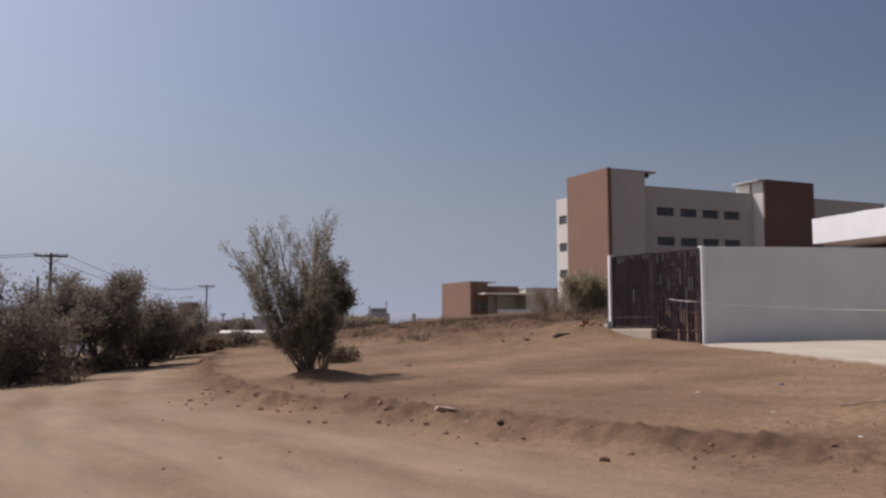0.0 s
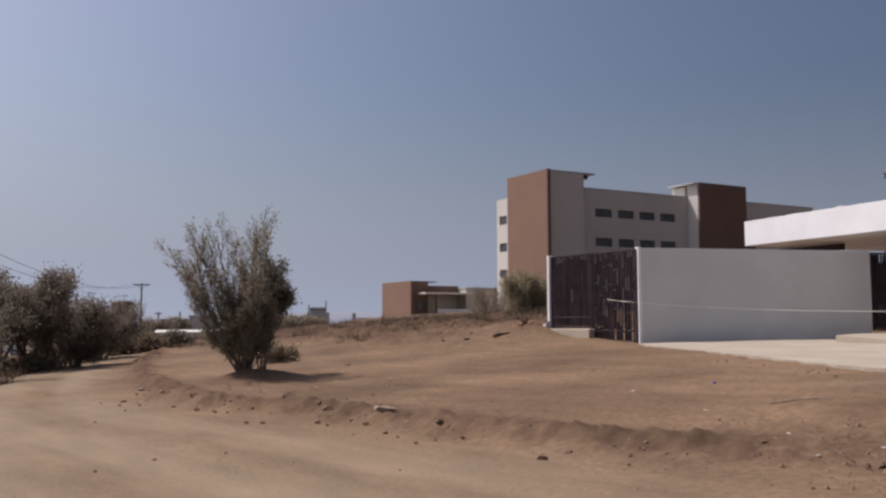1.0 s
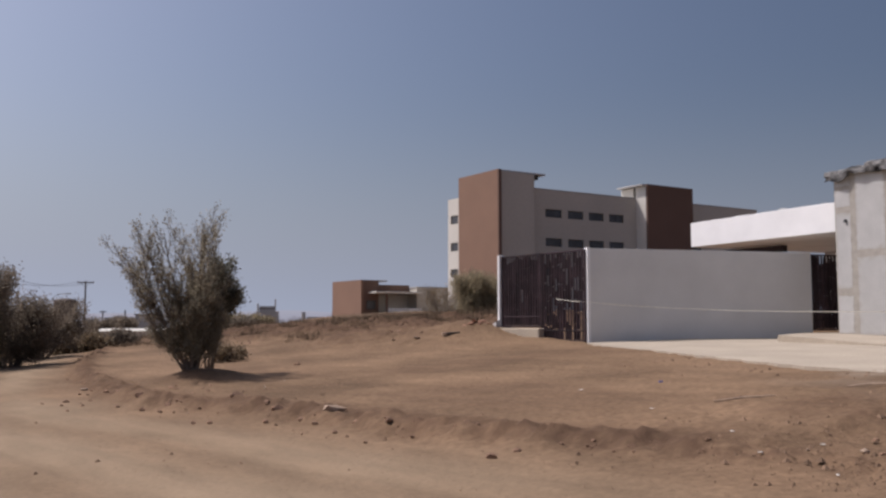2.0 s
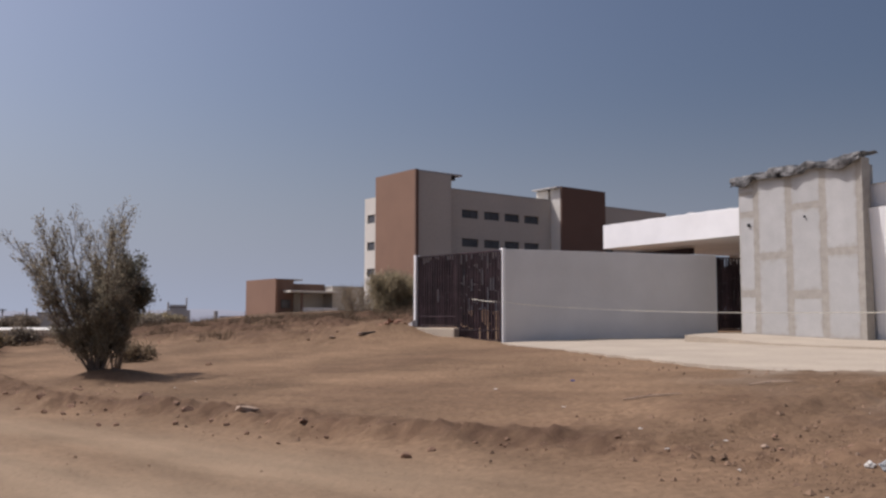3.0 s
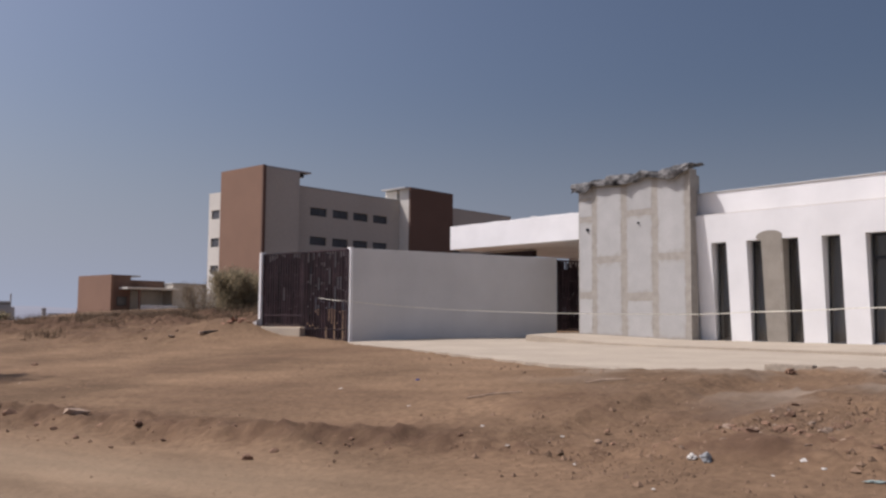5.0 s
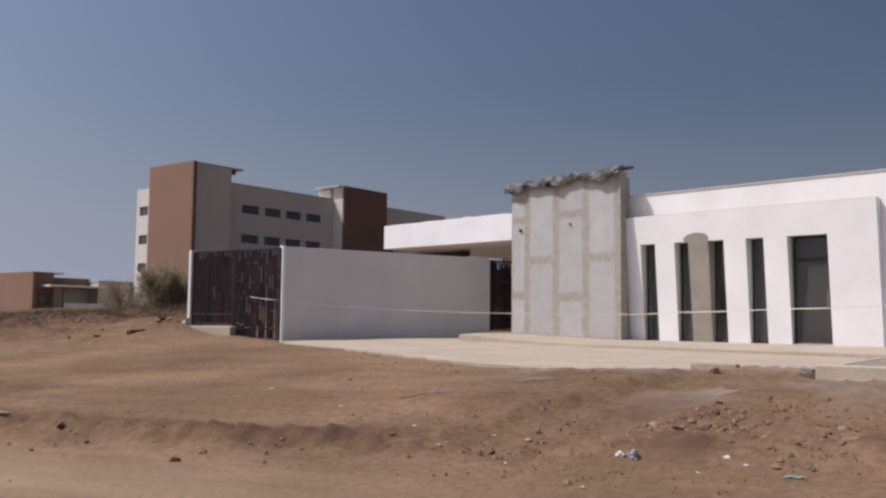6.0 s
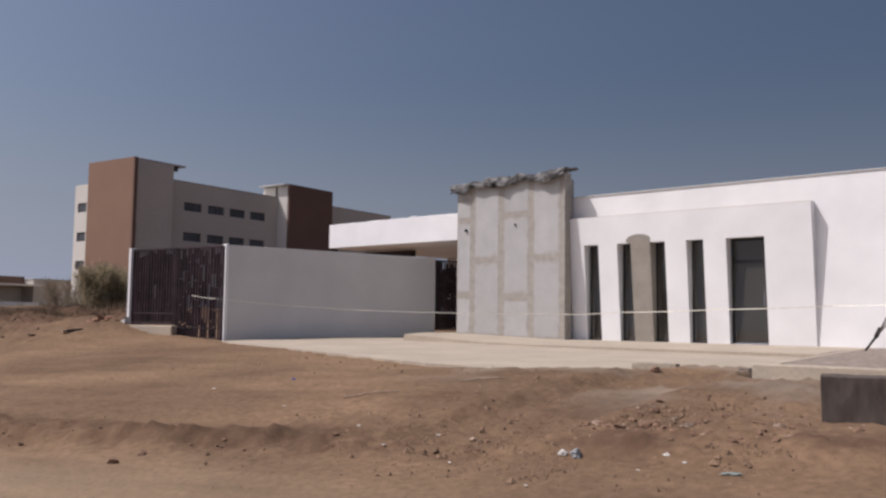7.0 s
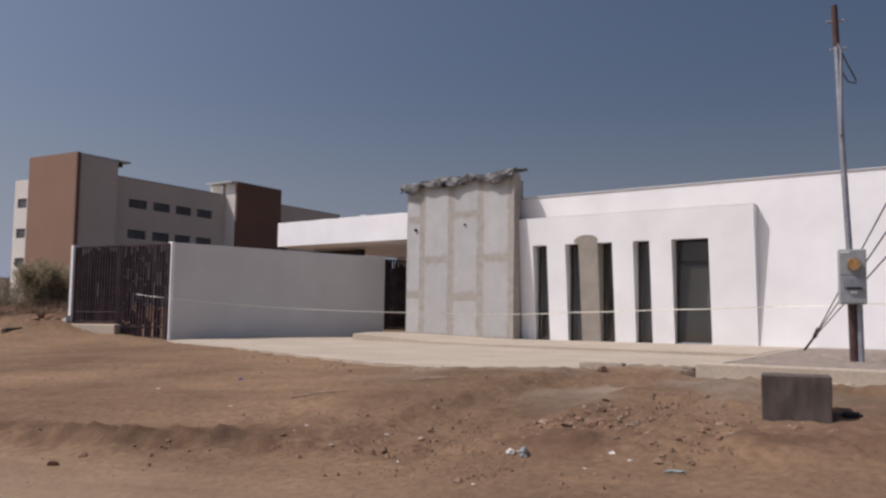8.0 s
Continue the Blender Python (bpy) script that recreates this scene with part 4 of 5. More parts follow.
# ---------------- the meter mast ----------------
def build_meter():
    foot = Vector((11.60, 7.105, 0.04))
    ang = math.degrees(math.atan2(-foot.x, foot.y)) + 8
    thing = empty("meter_mast", pose(*foot, 0, 0, ang))
    tagged(thing, "galvanised service mast with a grey electricity meter box, leaning slightly", "utility pole")
    part("lower_post", tube([(0.02, 0, -0.1), (0.0, 0, 0.95)], 0.062, 12), BROWNPIPE, thing, "dark brown lower post")
    part("conduit", tube([(0.10, -0.04, -0.1), (0.088, -0.04, 0.9)], 0.042, 12), GALV, thing)
    part("mast", tube([(0, 0, 0.9), (-0.02, 0, 1.6), (-0.09, 0, 3.2), (-0.13, 0, 4.55)], [0.044, 0.044, 0.041, 0.039], 12), GALV, thing)
    part("mast_top", tube([(-0.13, 0, 4.5), (-0.15, 0, 5.1)], [0.046, 0.044], 12), BROWNPIPE, thing, "rusty brown mast head")
    part("insulator_rack", tube([(-0.26, 0, 4.86), (-0.02, 0, 4.87)], 0.02, 8), GALV, thing)
    part("insulator_rack", tube([(-0.22, 0, 4.45), (0.0, 0, 4.47)], 0.016, 8), GALV, thing)
    part("weather_head", tube([(-0.10, -0.05, 3.2), (-0.08, -0.06, 4.4), (-0.12, -0.06, 4.52)], [0.025, 0.022, 0.02], 8), GALV, thing)
    part("cable", tube([(-0.12, -0.06, 4.5), (0.0, -0.08, 4.2), (0.10, -0.08, 3.98), (0.11, -0.08, 3.92), (0.0, -0.08, 3.95), (-0.07, -0.06, 4.1)], 0.011, 6), DARKFRAME, thing)
    b = part("meter_box", box((-0.185, -0.2, 0.80), (0.165, -0.06, 1.56), 0.012), BOXGREY, thing, "grey enamelled meter box")
    part("box_cover", box((-0.175, -0.212, 1.20), (0.155, -0.2, 1.545), 0.005), BOXGREY, b)
    part("box_cover", box((-0.175, -0.212, 0.815), (0.155, -0.2, 1.185), 0.005), BOXGREY, b)
    part("meter_ring", tube([(-0.0, -0.205, 1.35), (-0.0, -0.235, 1.35)], 0.100, 24), GALV, b)
    part("meter_glass", tube([(-0.0, -0.232, 1.35), (-0.0, -0.275, 1.35)], [0.088, 0.080], 24), mat("amber_meter_dial", (0.36, 0.20, 0.07), 0.35, 0.2, 14, 60, 0.0, spec=0.5), b, "amber glass meter dial")
    part("switch_plate", box((-0.14, -0.222, 1.02), (0.12, -0.212, 1.15), 0.003), GALV, b)
    part("switch_handle", box((-0.10, -0.25, 1.005), (0.10, -0.222, 1.035), 0.006), DARKFRAME, b, "black switch handle")
    part("label_plate", box((-0.05, -0.216, 0.945), (0.04, -0.212, 0.985)), WHITE, b)
    part("label_plate", box((-0.165, -0.216, 1.505), (-0.05, -0.2125, 1.528)), WHITE, b)


build_meter()


def build_stay():
    """Three stay wires from the mast down to a ground anchor."""
    thing = empty("stay_wires", pose(0, 0, 0))
    tagged(thing, "steel stay wires running down to a ground anchor", "cable")
    anchor = Vector((15.65, 10.65, 0.0))
    eye_pt = Vector((15.45, 10.25, 0.32))
    part("anchor_rod", tube([anchor, eye_pt], 0.022, 8), DARKFRAME, thing)
    part("turnbuckle", tube([eye_pt, eye_pt + Vector((-0.06, -0.13, 0.16))], 0.04, 8), DARKFRAME, thing)
    for far in STAY_TOPS:
        q = Vector(far)
        part("wire", tube([eye_pt + (q - eye_pt) * 0.04, q + (q - eye_pt) * 0.5], 0.011, 5), DARKFRAME, thing)


STAY_TOPS = ((11.43, 6.6, 1.99), (11.43, 6.6, 1.66), (11.43, 6.6, 1.37))
build_stay()


# ---------------- planting bed, kerbs, concrete block ----------------
BED_Y = -1.3


def build_bed():
    bm = prism([(-10.55, -9), (-10.45, -2.95), (-3.6, BED_Y - 0.12), (0.02, BED_Y), (0.02, -9)], -0.3, lambda x, y: 0.045)
    ob = part("gravel_bed", bm, GRAVEL)
    ob.matrix_world = HM
    tagged(ob, "grey gravel bed in front of the white wall", "gravel bed", kind="structure")
    k = part("kerb_front", box((-10.72, -14.0, -0.5), (-10.52, -2.8, 0.088), 0.02), CONC)
    k.matrix_world = HM
    tagged(k, "pale concrete kerb round the gravel bed", "kerb", kind="structure")
    a, b = HM @ Vector((-10.6, -2.82, 0)), HM @ Vector((-0.4, BED_Y + 0.12, 0))
    L = (b - a).length
    k = part("kerb_side", box((0, -0.06, -0.4), (L, 0.06, 0.052), 0.01), CONC)
    k.matrix_world = along(a.xy, b.xy)
    tagged(k, "flush concrete edging beside the forecourt", "kerb", kind="structure")
    s = part("kerb_strip", prism([(-11.25, -14), (-11.2, -6), (-10.8, -3.1), (-10.6, -2.9), (-10.6, -14)], -0.6, lambda x, y: -0.062), CONC_EDGE)
    s.matrix_world = HM
    tagged(s, "dusty concrete strip at the foot of the kerb", "pavement", kind="structure")
    st = part("broken_kerb", box((-0.09, -0.33, -0.2), (0.09, 0.33, 0.07), 0.02), CONC_EDGE)
    st.matrix_world = HM @ pose(-9.2, -0.8, -0.1, 0, 4, 8)
    tagged(st, "broken concrete kerb piece lying on the slab edge", "kerb")
    pts = [HM @ Vector(p) for p in ((-9.05, -0.7, -0.08), (-9.15, -1.2, -0.09), (-9.25, -1.8, -0.07), (-9.4, -2.3, -0.06))]
    h = part("hose", tube(pts, 0.018, 6), DARKFRAME)
    tagged(h, "dark hose lying along the slab edge", "hose")


build_bed()


def build_block():
    c = Vector((6.585, 4.545))
    z = on_ground(c.x, c.y)
    bm = box((-0.275, -0.02, -0.08), (0.275, 0.45, 0.38), 0.006)
    bmesh.ops.subdivide_edges(bm, edges=bm.edges[:], cuts=3, use_grid_fill=True)
    for v in bm.verts:
        v.co += Vector([noise.noise(v.co * 5 + Vector((k * 9, 0, 0))) * 0.007 for k in range(3)])
    ob = part("concrete_block", bm, BLOCKM)
    ob.matrix_world = pose(c.x, c.y, z, 0, 0, -54)
    tagged(ob, "dark weathered square concrete block standing on the dirt", "concrete block")


build_block()


def build_tape():
    """Barrier tape from the gate past the wall and the white front, sagging."""
    bm = bmesh.new()
    pts = [(6.35, 24.6, 1.12), (6.9, 23.62, 1.02), (8.9, 23.2, 0.86), (11.4, 21.4, 0.74), (14.6, 18.55, 0.72), (15.3, 17.2, 0.78), (16.0, 14.6, 0.86), (16.4, 11.8, 0.93), (14.7, 8.6, 0.93), (13.0, 6.0, 0.9)]
    fine = []
    for i in range(len(pts) - 1):
        for s in range(12):
            u = s / 12
            fine.append(Vector(pts[i]).lerp(Vector(pts[i + 1]), u) - Vector((0, 0, 0.015 * math.sin(u * math.pi))))
    prev = None
    for i, p in enumerate(fine):
        tw = 0.7 * noise.noise((i * 0.13, 0, 0)) * math.pi
        up = Vector((0.5 * math.sin(tw), -0.5 * math.sin(tw), math.cos(tw))) * 0.0105
        cur = [bm.verts.new(p + up), bm.verts.new(p - up)]
        if prev:
            bm.faces.new((prev[0], cur[0], cur[1], prev[1]))
        prev = cur
    ob = part("barrier_tape", bm, TAPE)
    mod = ob.modifiers.new("thickness", 'SOLIDIFY')
    mod.thickness = 0.003
    tagged(ob, "thin pale yellow barrier tape strung along the front", "tape")


build_tape()


# ---------------- far distance ----------------
def build_pole(x, y, top, arm, label):
    z = on_ground(x, y)
    thing = empty("utility_pole", pose(x, y, z, 0, 0, math.degrees(math.atan2(-x, y))))
    tagged(thing, label, "utility pole")
    h = top - z
    part("shaft", tube([(0, 0, -0.3), (0, 0, h)], [0.17, 0.11], 10), WOOD, thing)
    if arm:
        part("crossarm", box((-arm / 2, -0.08, h - 0.32), (arm / 2, 0.08, h - 0.16), 0.01), WOOD, thing)
        for i in range(4):
            px = -arm / 2 + 0.12 + (arm - 0.24) * i / 3
            part("insulator", tube([(px, 0, h - 0.16), (px, 0, h + 0.02)], [0.05, 0.04], 6), SLABM, thing)
        part("brace", tube([(-arm * 0.3, -0.1, h - 0.3), (0, -0.12, h - 0.95)], 0.025, 5), WOOD, thing)
        part("brace", tube([(arm * 0.3, -0.1, h - 0.3), (0, -0.12, h - 0.95)], 0.025, 5), WOOD, thing)
    return thing


build_pole(-30.4, 68.5, 5.95, 2.4, "weathered wooden utility pole with a crossarm behind the trees")
build_pole(-36.8, 138.2, 6.35, 2.4, "distant wooden utility pole with a crossarm")
build_pole(-35.4, 77.3, 4.6, 0, "plain thin wooden pole among the trees")
build_pole(-47.0, 190.0, 2.4, 1.4, "small far wooden utility pole")


def build_wire(points, sag, label):
    pts = []
    for a, b in zip(points, points[1:]):
        a, b = Vector(a), Vector(b)
        for i in range(13):
            u = i / 12
            pts.append(a.lerp(b, u) - Vector((0, 0, sag * 4 * u * (1 - u))))
    ob = part("overhead_wire", tube(pts, 0.022, 4), DARKFRAME)
    tagged(ob, label, "cable")


for off in (-1.0, 1.0):
    build_wire([(-30.4 + off * 0.9, 68.5 + off * 0.4, 5.9), (-36.8 + off * 0.95, 138.2 + off * 0.25, 6.3)], 1.6, "thin overhead wire between wooden poles")
    build_wire([(-62 + off, 52, 5.6), (-30.4 + off * 0.9, 68.5 + off * 0.4, 5.9)], 0.9, "thin overhead wire between wooden poles")


def build_street_lamp(x, y, top, reach):
    z = on_ground(x, y)
    thing = empty("street_lamp", pose(x, y, z, 0, 0, math.degrees(math.atan2(-x, y))))
    tagged(thing, "thin grey street lamp with a curved arm", "street lamp")
    h = top - z
    part("mast", tube([(0, 0, -0.2), (0, 0, h - 0.5), (reach * 0.3, 0, h - 0.1), (reach, 0, h)], [0.09, 0.07, 0.05, 0.045], 8), SLABM, thing)
    part("lamp_head", box((reach - 0.1, -0.14, h - 0.08), (reach + 0.55, 0.14, h + 0.06), 0.03), SLABM, thing)


build_street_lamp(-31.5, 74.0, 4.2, 1.0)
build_street_lamp(-36.5, 122.0, 4.0, 1.6)


def build_tank():
    z = on_ground(-30.3, 105.7)
    thing = empty("water_tank", pose(-30.3, 105.7, z))
    tagged(thing, "brown cylindrical water tank with a low domed top", "water tank")
    h = 2.75 - z
    bm = bmesh.new()
    add_tube(bm, [(0, 0, -0.3), (0, 0, h)], [1.22, 1.22], 28)
    part("shell", bm, TANKM, thing)
    part("domed_top", tube([(0, 0, h), (0, 0, h + 0.12), (0, 0, h + 0.24)], [1.26, 1.1, 0.5], 28), TANKM, thing)
    for k in (0.3, 0.62, 0.9):
        part("hoop", tube([(0, 0, h * k), (0, 0, h * k + 0.1)], 1.25, 28), WOOD, thing)


build_tank()


def build_warehouse():
    thing = empty("white_warehouse", pose(-32.5, 130.0, on_ground(-30, 130), 0, 0, 8))
    tagged(thing, "long low white warehouse in the distance", "building")
    h = -0.75 - on_ground(-30, 130)
    part("wall", box((0, 0, -0.5), (17, 8, h - 0.3)), BEIGE_LT, thing)
    part("roof", prism_roof(17, 8, h - 0.3, h), BEIGE_LT, thing)
    for i in range(3):
        part("door", box((2 + i * 5, -0.05, -0.4), (4.4 + i * 5, 0.0, h - 0.7)), SLABM, thing)


def prism_roof(length, depth, z0, z1):
    bm = bmesh.new()
    pts = [(-0.3, -0.3, z0), (-0.3, depth + 0.3, z0), (-0.3, depth / 2, z1), (length + 0.3, -0.3, z0), (length + 0.3, depth + 0.3, z0), (length + 0.3, depth / 2, z1)]
    v = [bm.verts.new(p) for p in pts]
    for f in ((0, 2, 1), (3, 4, 5), (0, 3, 5, 2), (1, 2, 5, 4), (0, 1, 4, 3)):
        bm.faces.new([v[i] for i in f])
    return bm


build_warehouse()


def build_plant():
    thing = empty("industrial_plant", pose(-25.2, 299, 0, 0, 0, 4))
    tagged(thing, "hazy grey industrial plant with stacks in the distance", "building")
    z = on_ground(-21, 299) - 1
    part("hall", box((0, 0, z), (7.6, 8, 3.2)), SLABM, thing)
    part("upper_hall", box((1.2, 1, 3.2), (6.6, 7, 5.0)), SLABM, thing)
    part("stack", tube([(6.4, 1, 3.0), (6.4, 1, 7.3)], 0.22, 8), SLABM, thing)
    part("stack", tube([(0.7, 1, 3.0), (0.7, 1, 5.8)], 0.3, 8), SLABM, thing)
    part("pipe_bridge", box((1.0, -0.3, 4.0), (6.4, -0.1, 4.3)), WOOD, thing)
    t2 = empty("storage_silo", pose(-9.5, 300, 0))
    tagged(t2, "small grey silo beside low sheds in the distance", "silo")
    part("shell", tube([(0, 0, z), (0, 0, 3.0)], 0.7, 12), SLABM, t2)
    part("shed", box((1.2, -1, z), (9.0, 5, 1.4)), SLABM, t2)


build_plant()


def build_factory():
    """Grey sheds and a water tower beyond the warehouse."""
    thing = empty("distant_factory", pose(-50.0, 205.0, on_ground(-46, 205) - 0.5, 0, 0, 5))
    tagged(thing, "hazy grey factory sheds beyond the white warehouse", "building")
    h = 1.3 - on_ground(-46, 205)
    part("shed", box((0, 0, 0), (5.5, 6, h)), SLABM, thing)
    part("shed", box((6.0, 1, 0), (11.5, 7, h + 0.8)), SLABM, thing)
    part("roof", box((-0.2, -0.2, h), (5.7, 6.2, h + 0.2)), FARGLASS, thing)
    part("roof", box((5.8, 0.8, h + 0.8), (11.7, 7.2, h + 1.0)), FARGLASS, thing)
    part("stack", tube([(3.6, 3, h), (3.6, 3, h + 1.9)], 0.2, 8), SLABM, thing)


build_factory()
for x, y, k in ((-44.5, 175.0, 0), (-41.0, 180.0, 1), (-38.5, 172.0, 2), (-52.5, 178.0, 3)):
    build_tree("far_tree", x, y, [(random.Random(i + k).uniform(-0.6, 0.6), random.Random(i + 50 + k).uniform(-0.6, 0.6), 3.4, 0.06) for i in range(7)], 120 + k, 3500, (0.4, 0.12), LEAF_B,
               "small dusty tree far off beyond the road", twig=0.4)


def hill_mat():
    """Hills so far off that haze nearly covers them; the lit haze is put in as emission."""
    m = mat("distant_hill_haze_glow", (0.02, 0.02, 0.02), 1.0, 0.05, 0.004, 0.05, 0.0)
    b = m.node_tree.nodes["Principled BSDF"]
    # pale lilac glow stands in for the lit haze before the hills
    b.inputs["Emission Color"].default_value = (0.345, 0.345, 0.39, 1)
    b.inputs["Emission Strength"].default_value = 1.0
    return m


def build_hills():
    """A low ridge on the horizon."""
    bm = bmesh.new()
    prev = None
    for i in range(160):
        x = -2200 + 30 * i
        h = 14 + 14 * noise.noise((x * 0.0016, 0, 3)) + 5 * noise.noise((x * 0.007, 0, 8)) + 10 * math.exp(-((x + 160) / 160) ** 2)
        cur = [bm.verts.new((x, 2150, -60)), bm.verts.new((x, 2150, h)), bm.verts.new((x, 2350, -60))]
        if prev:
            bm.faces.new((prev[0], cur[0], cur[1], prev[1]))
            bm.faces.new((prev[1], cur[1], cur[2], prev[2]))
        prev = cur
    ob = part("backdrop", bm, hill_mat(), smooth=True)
    tagged(ob, "low hills on the horizon, glowing with a pale haze colour", "hills", kind="structure")


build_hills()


def build_car():
    x, y = -31.5, 75.0
    thing = empty("parked_car", pose(x, y, on_ground(x, y), 0, 0, 20))
    tagged(thing, "white parked car half hidden behind the trees", "car")
    paint = mat("white_car_paint", (0.75, 0.75, 0.76), 0.3, 0.02, 3, 30, 0.0, spec=0.5)
    bm = bmesh.new()
    prof = [(-2.1, 0.35), (-2.15, 0.75), (-1.9, 0.92), (-1.15, 0.98), (-0.6, 1.42), (0.75, 1.45), (1.45, 1.0), (2.1, 0.95), (2.15, 0.4)]
    a = [bm.verts.new((px, -0.85, pz)) for px, pz in prof]
    b = [bm.verts.new((px, 0.85, pz)) for px, pz in prof]
    bm.faces.new(a), bm.faces.new(b)
    for i in range(len(prof)):
        k = (i + 1) % len(prof)
        bm.faces.new((a[i], a[k], b[k], b[i]))
    bmesh.ops.bevel(bm, geom=bm.edges[:], offset=0.05, segments=2, affect='EDGES')
    part("body", bm, paint, thing)
    for sx in (-0.86, 0.855):
        part("side_window", prism([(-0.9, sx), (0.0, sx), (0.0, sx + 0.006), (-0.9, sx + 0.006)], 1.0, 1.36), FARGLASS, thing)
        part("side_window", prism([(0.08, sx), (0.95, sx), (0.95, sx + 0.006), (0.08, sx + 0.006)], 1.0, 1.36), FARGLASS, thing)
    for wx in (-1.35, 1.35):
        for wy in (-0.8, 0.8):
            w = part("wheel", tube([(wx, wy - 0.1, 0.32), (wx, wy + 0.1, 0.32)], 0.32, 16), DARKFRAME, thing)
            part("rim", tube([(wx, wy - 0.11, 0.32), (wx, wy + 0.11, 0.32)], 0.19, 12), GALV, w)


build_car()


# ---------------- stones, litter, weeds ----------------
def stone_mesh(name, seed, material, flat=0.7):
    bm = bmesh.new()
    bmesh.ops.create_icosphere(bm, subdivisions=1, radius=1.0)
    o = Vector((seed * 3.7, seed * 1.3, 0))
    for v in bm.verts:
        v.co *= 1 + 0.55 * noise.noise(v.co * 0.9 + o) + 0.4 * noise.noise(v.co * 2.3 + o)
        v.co.z *= flat
    return mesh_of(name, bm, material)


CLODS = [stone_mesh("dirt_clod", i, CLOD) for i in range(5)]
PALES = [stone_mesh("pale_stone", 20 + i, PALESTONE, 0.55) for i in range(4)]


def put_stone(kind, x, y, size, rnd):
    pale = kind == "pale_stone"
    ob = new(kind, (PALES if pale else CLODS)[rnd.randrange(4)])
    s = size * rnd.uniform(0.85, 1.15)
    ob.matrix_world = Matrix.Translation((x, y, on_ground(x, y) + s * 0.12)) @ Euler((rnd.uniform(-0.3, 0.3), rnd.uniform(-0.3, 0.3), rnd.uniform(0, 6.3))).to_matrix().to_4x4() @ Matrix.Diagonal((s * rnd.uniform(0.9, 1.5), s, s, 1))
    if pale:
        tagged(ob, "pale broken stone lying on the brown dirt", "stone", "pale rubble stones")
    else:
        tagged(ob, "rough brown lump of dry earth on the dirt", "dirt clod", "dirt clods")


rnd = random.Random(21)
for x, y, s in ((3.39, 7.73, 0.055), (4.62, 6.31, 0.06), (6.23, 6.44, 0.065), (5.89, 6.14, 0.11), (5.16, 5.93, 0.10), (6.38, 8.64, 0.07), (5.16, 8.69, 0.06), (4.40, 6.05, 0.09), (5.30, 3.32, 0.045),
                (6.13, 4.82, 0.06), (6.36, 5.3, 0.06), (5.46, 5.57, 0.09), (6.14, 5.53, 0.08), (6.66, 9.0, 0.06), (-0.86, 22.85, 0.17), (-1.52, 14.64, 0.24), (-0.76, 12.88, 0.17), (0.69, 10.64, 0.13), (1.92, 9.41, 0.06),
                (-1.66, 12.61, 0.10), (-1.9, 12.75, 0.07), (-4.80, 11.33, 0.05), (-4.29, 17.77, 0.15), (-3.31, 16.16, 0.18), (-3.80, 17.48, 0.16), (-2.63, 14.93, 0.14), (0.0, 12.0, 0.08)):
    put_stone("dirt_clod", x, y, s * 0.5, rnd)
for x, y, s in ((0.06, 11.95, 0.20), (5.88, 6.36, 0.06), (5.7, 6.45, 0.05), (6.02, 6.3, 0.05), (5.12, 5.17, 0.05), (0.5, 11.2, 0.08), (-3.9, 17.1, 0.13), (-3.5, 16.8, 0.10), (5.5, 5.9, 0.05), (5.75, 5.75, 0.06), (6.0, 6.9, 0.05)):
    put_stone("pale_stone", x, y, s * 0.55, rnd)
for _ in range(85):
    i = rnd.uniform(3.0, 10.0)
    (ax, ay), (bx, by) = EDGE[int(i)], EDGE[int(i) + 1]
    u = i - int(i)
    off = rnd.gauss(0.3, 0.26)
    put_stone("dirt_clod" if rnd.random() < 0.95 else "pale_stone", ax + (bx - ax) * u + off * 0.8, ay + (by - ay) * u + off * 0.6, 0.014 + 0.045 * rnd.random() ** 2.5, rnd)
for _ in range(120):
    u, v = rnd.gauss(0, 1.0), rnd.gauss(0, 0.26)
    put_stone("dirt_clod" if rnd.random() < 0.8 else "pale_stone", 5.5 + 0.62 * u + 0.78 * v, 5.35 - 0.78 * u + 0.62 * v, 0.010 + 0.045 * rnd.random() ** 2.2, rnd)
for _ in range(22):
    put_stone("dirt_clod", rnd.gauss(-3.6, 0.7), rnd.gauss(16.9, 0.8), rnd.uniform(0.025, 0.07), rnd)


for _ in range(30):
    x = rnd.uniform(-9, 4.5)
    put_stone("dirt_clod" if rnd.random() < 0.93 else "pale_stone", x, rnd.uniform(35, 44) - 0.5 * x, rnd.uniform(0.05, 0.14), rnd)
for _ in range(16):
    put_stone("dirt_clod" if rnd.random() < 0.6 else "pale_stone", rnd.uniform(1.5, 4.8), rnd.uniform(26.8, 30), rnd.uniform(0.03, 0.09), rnd)


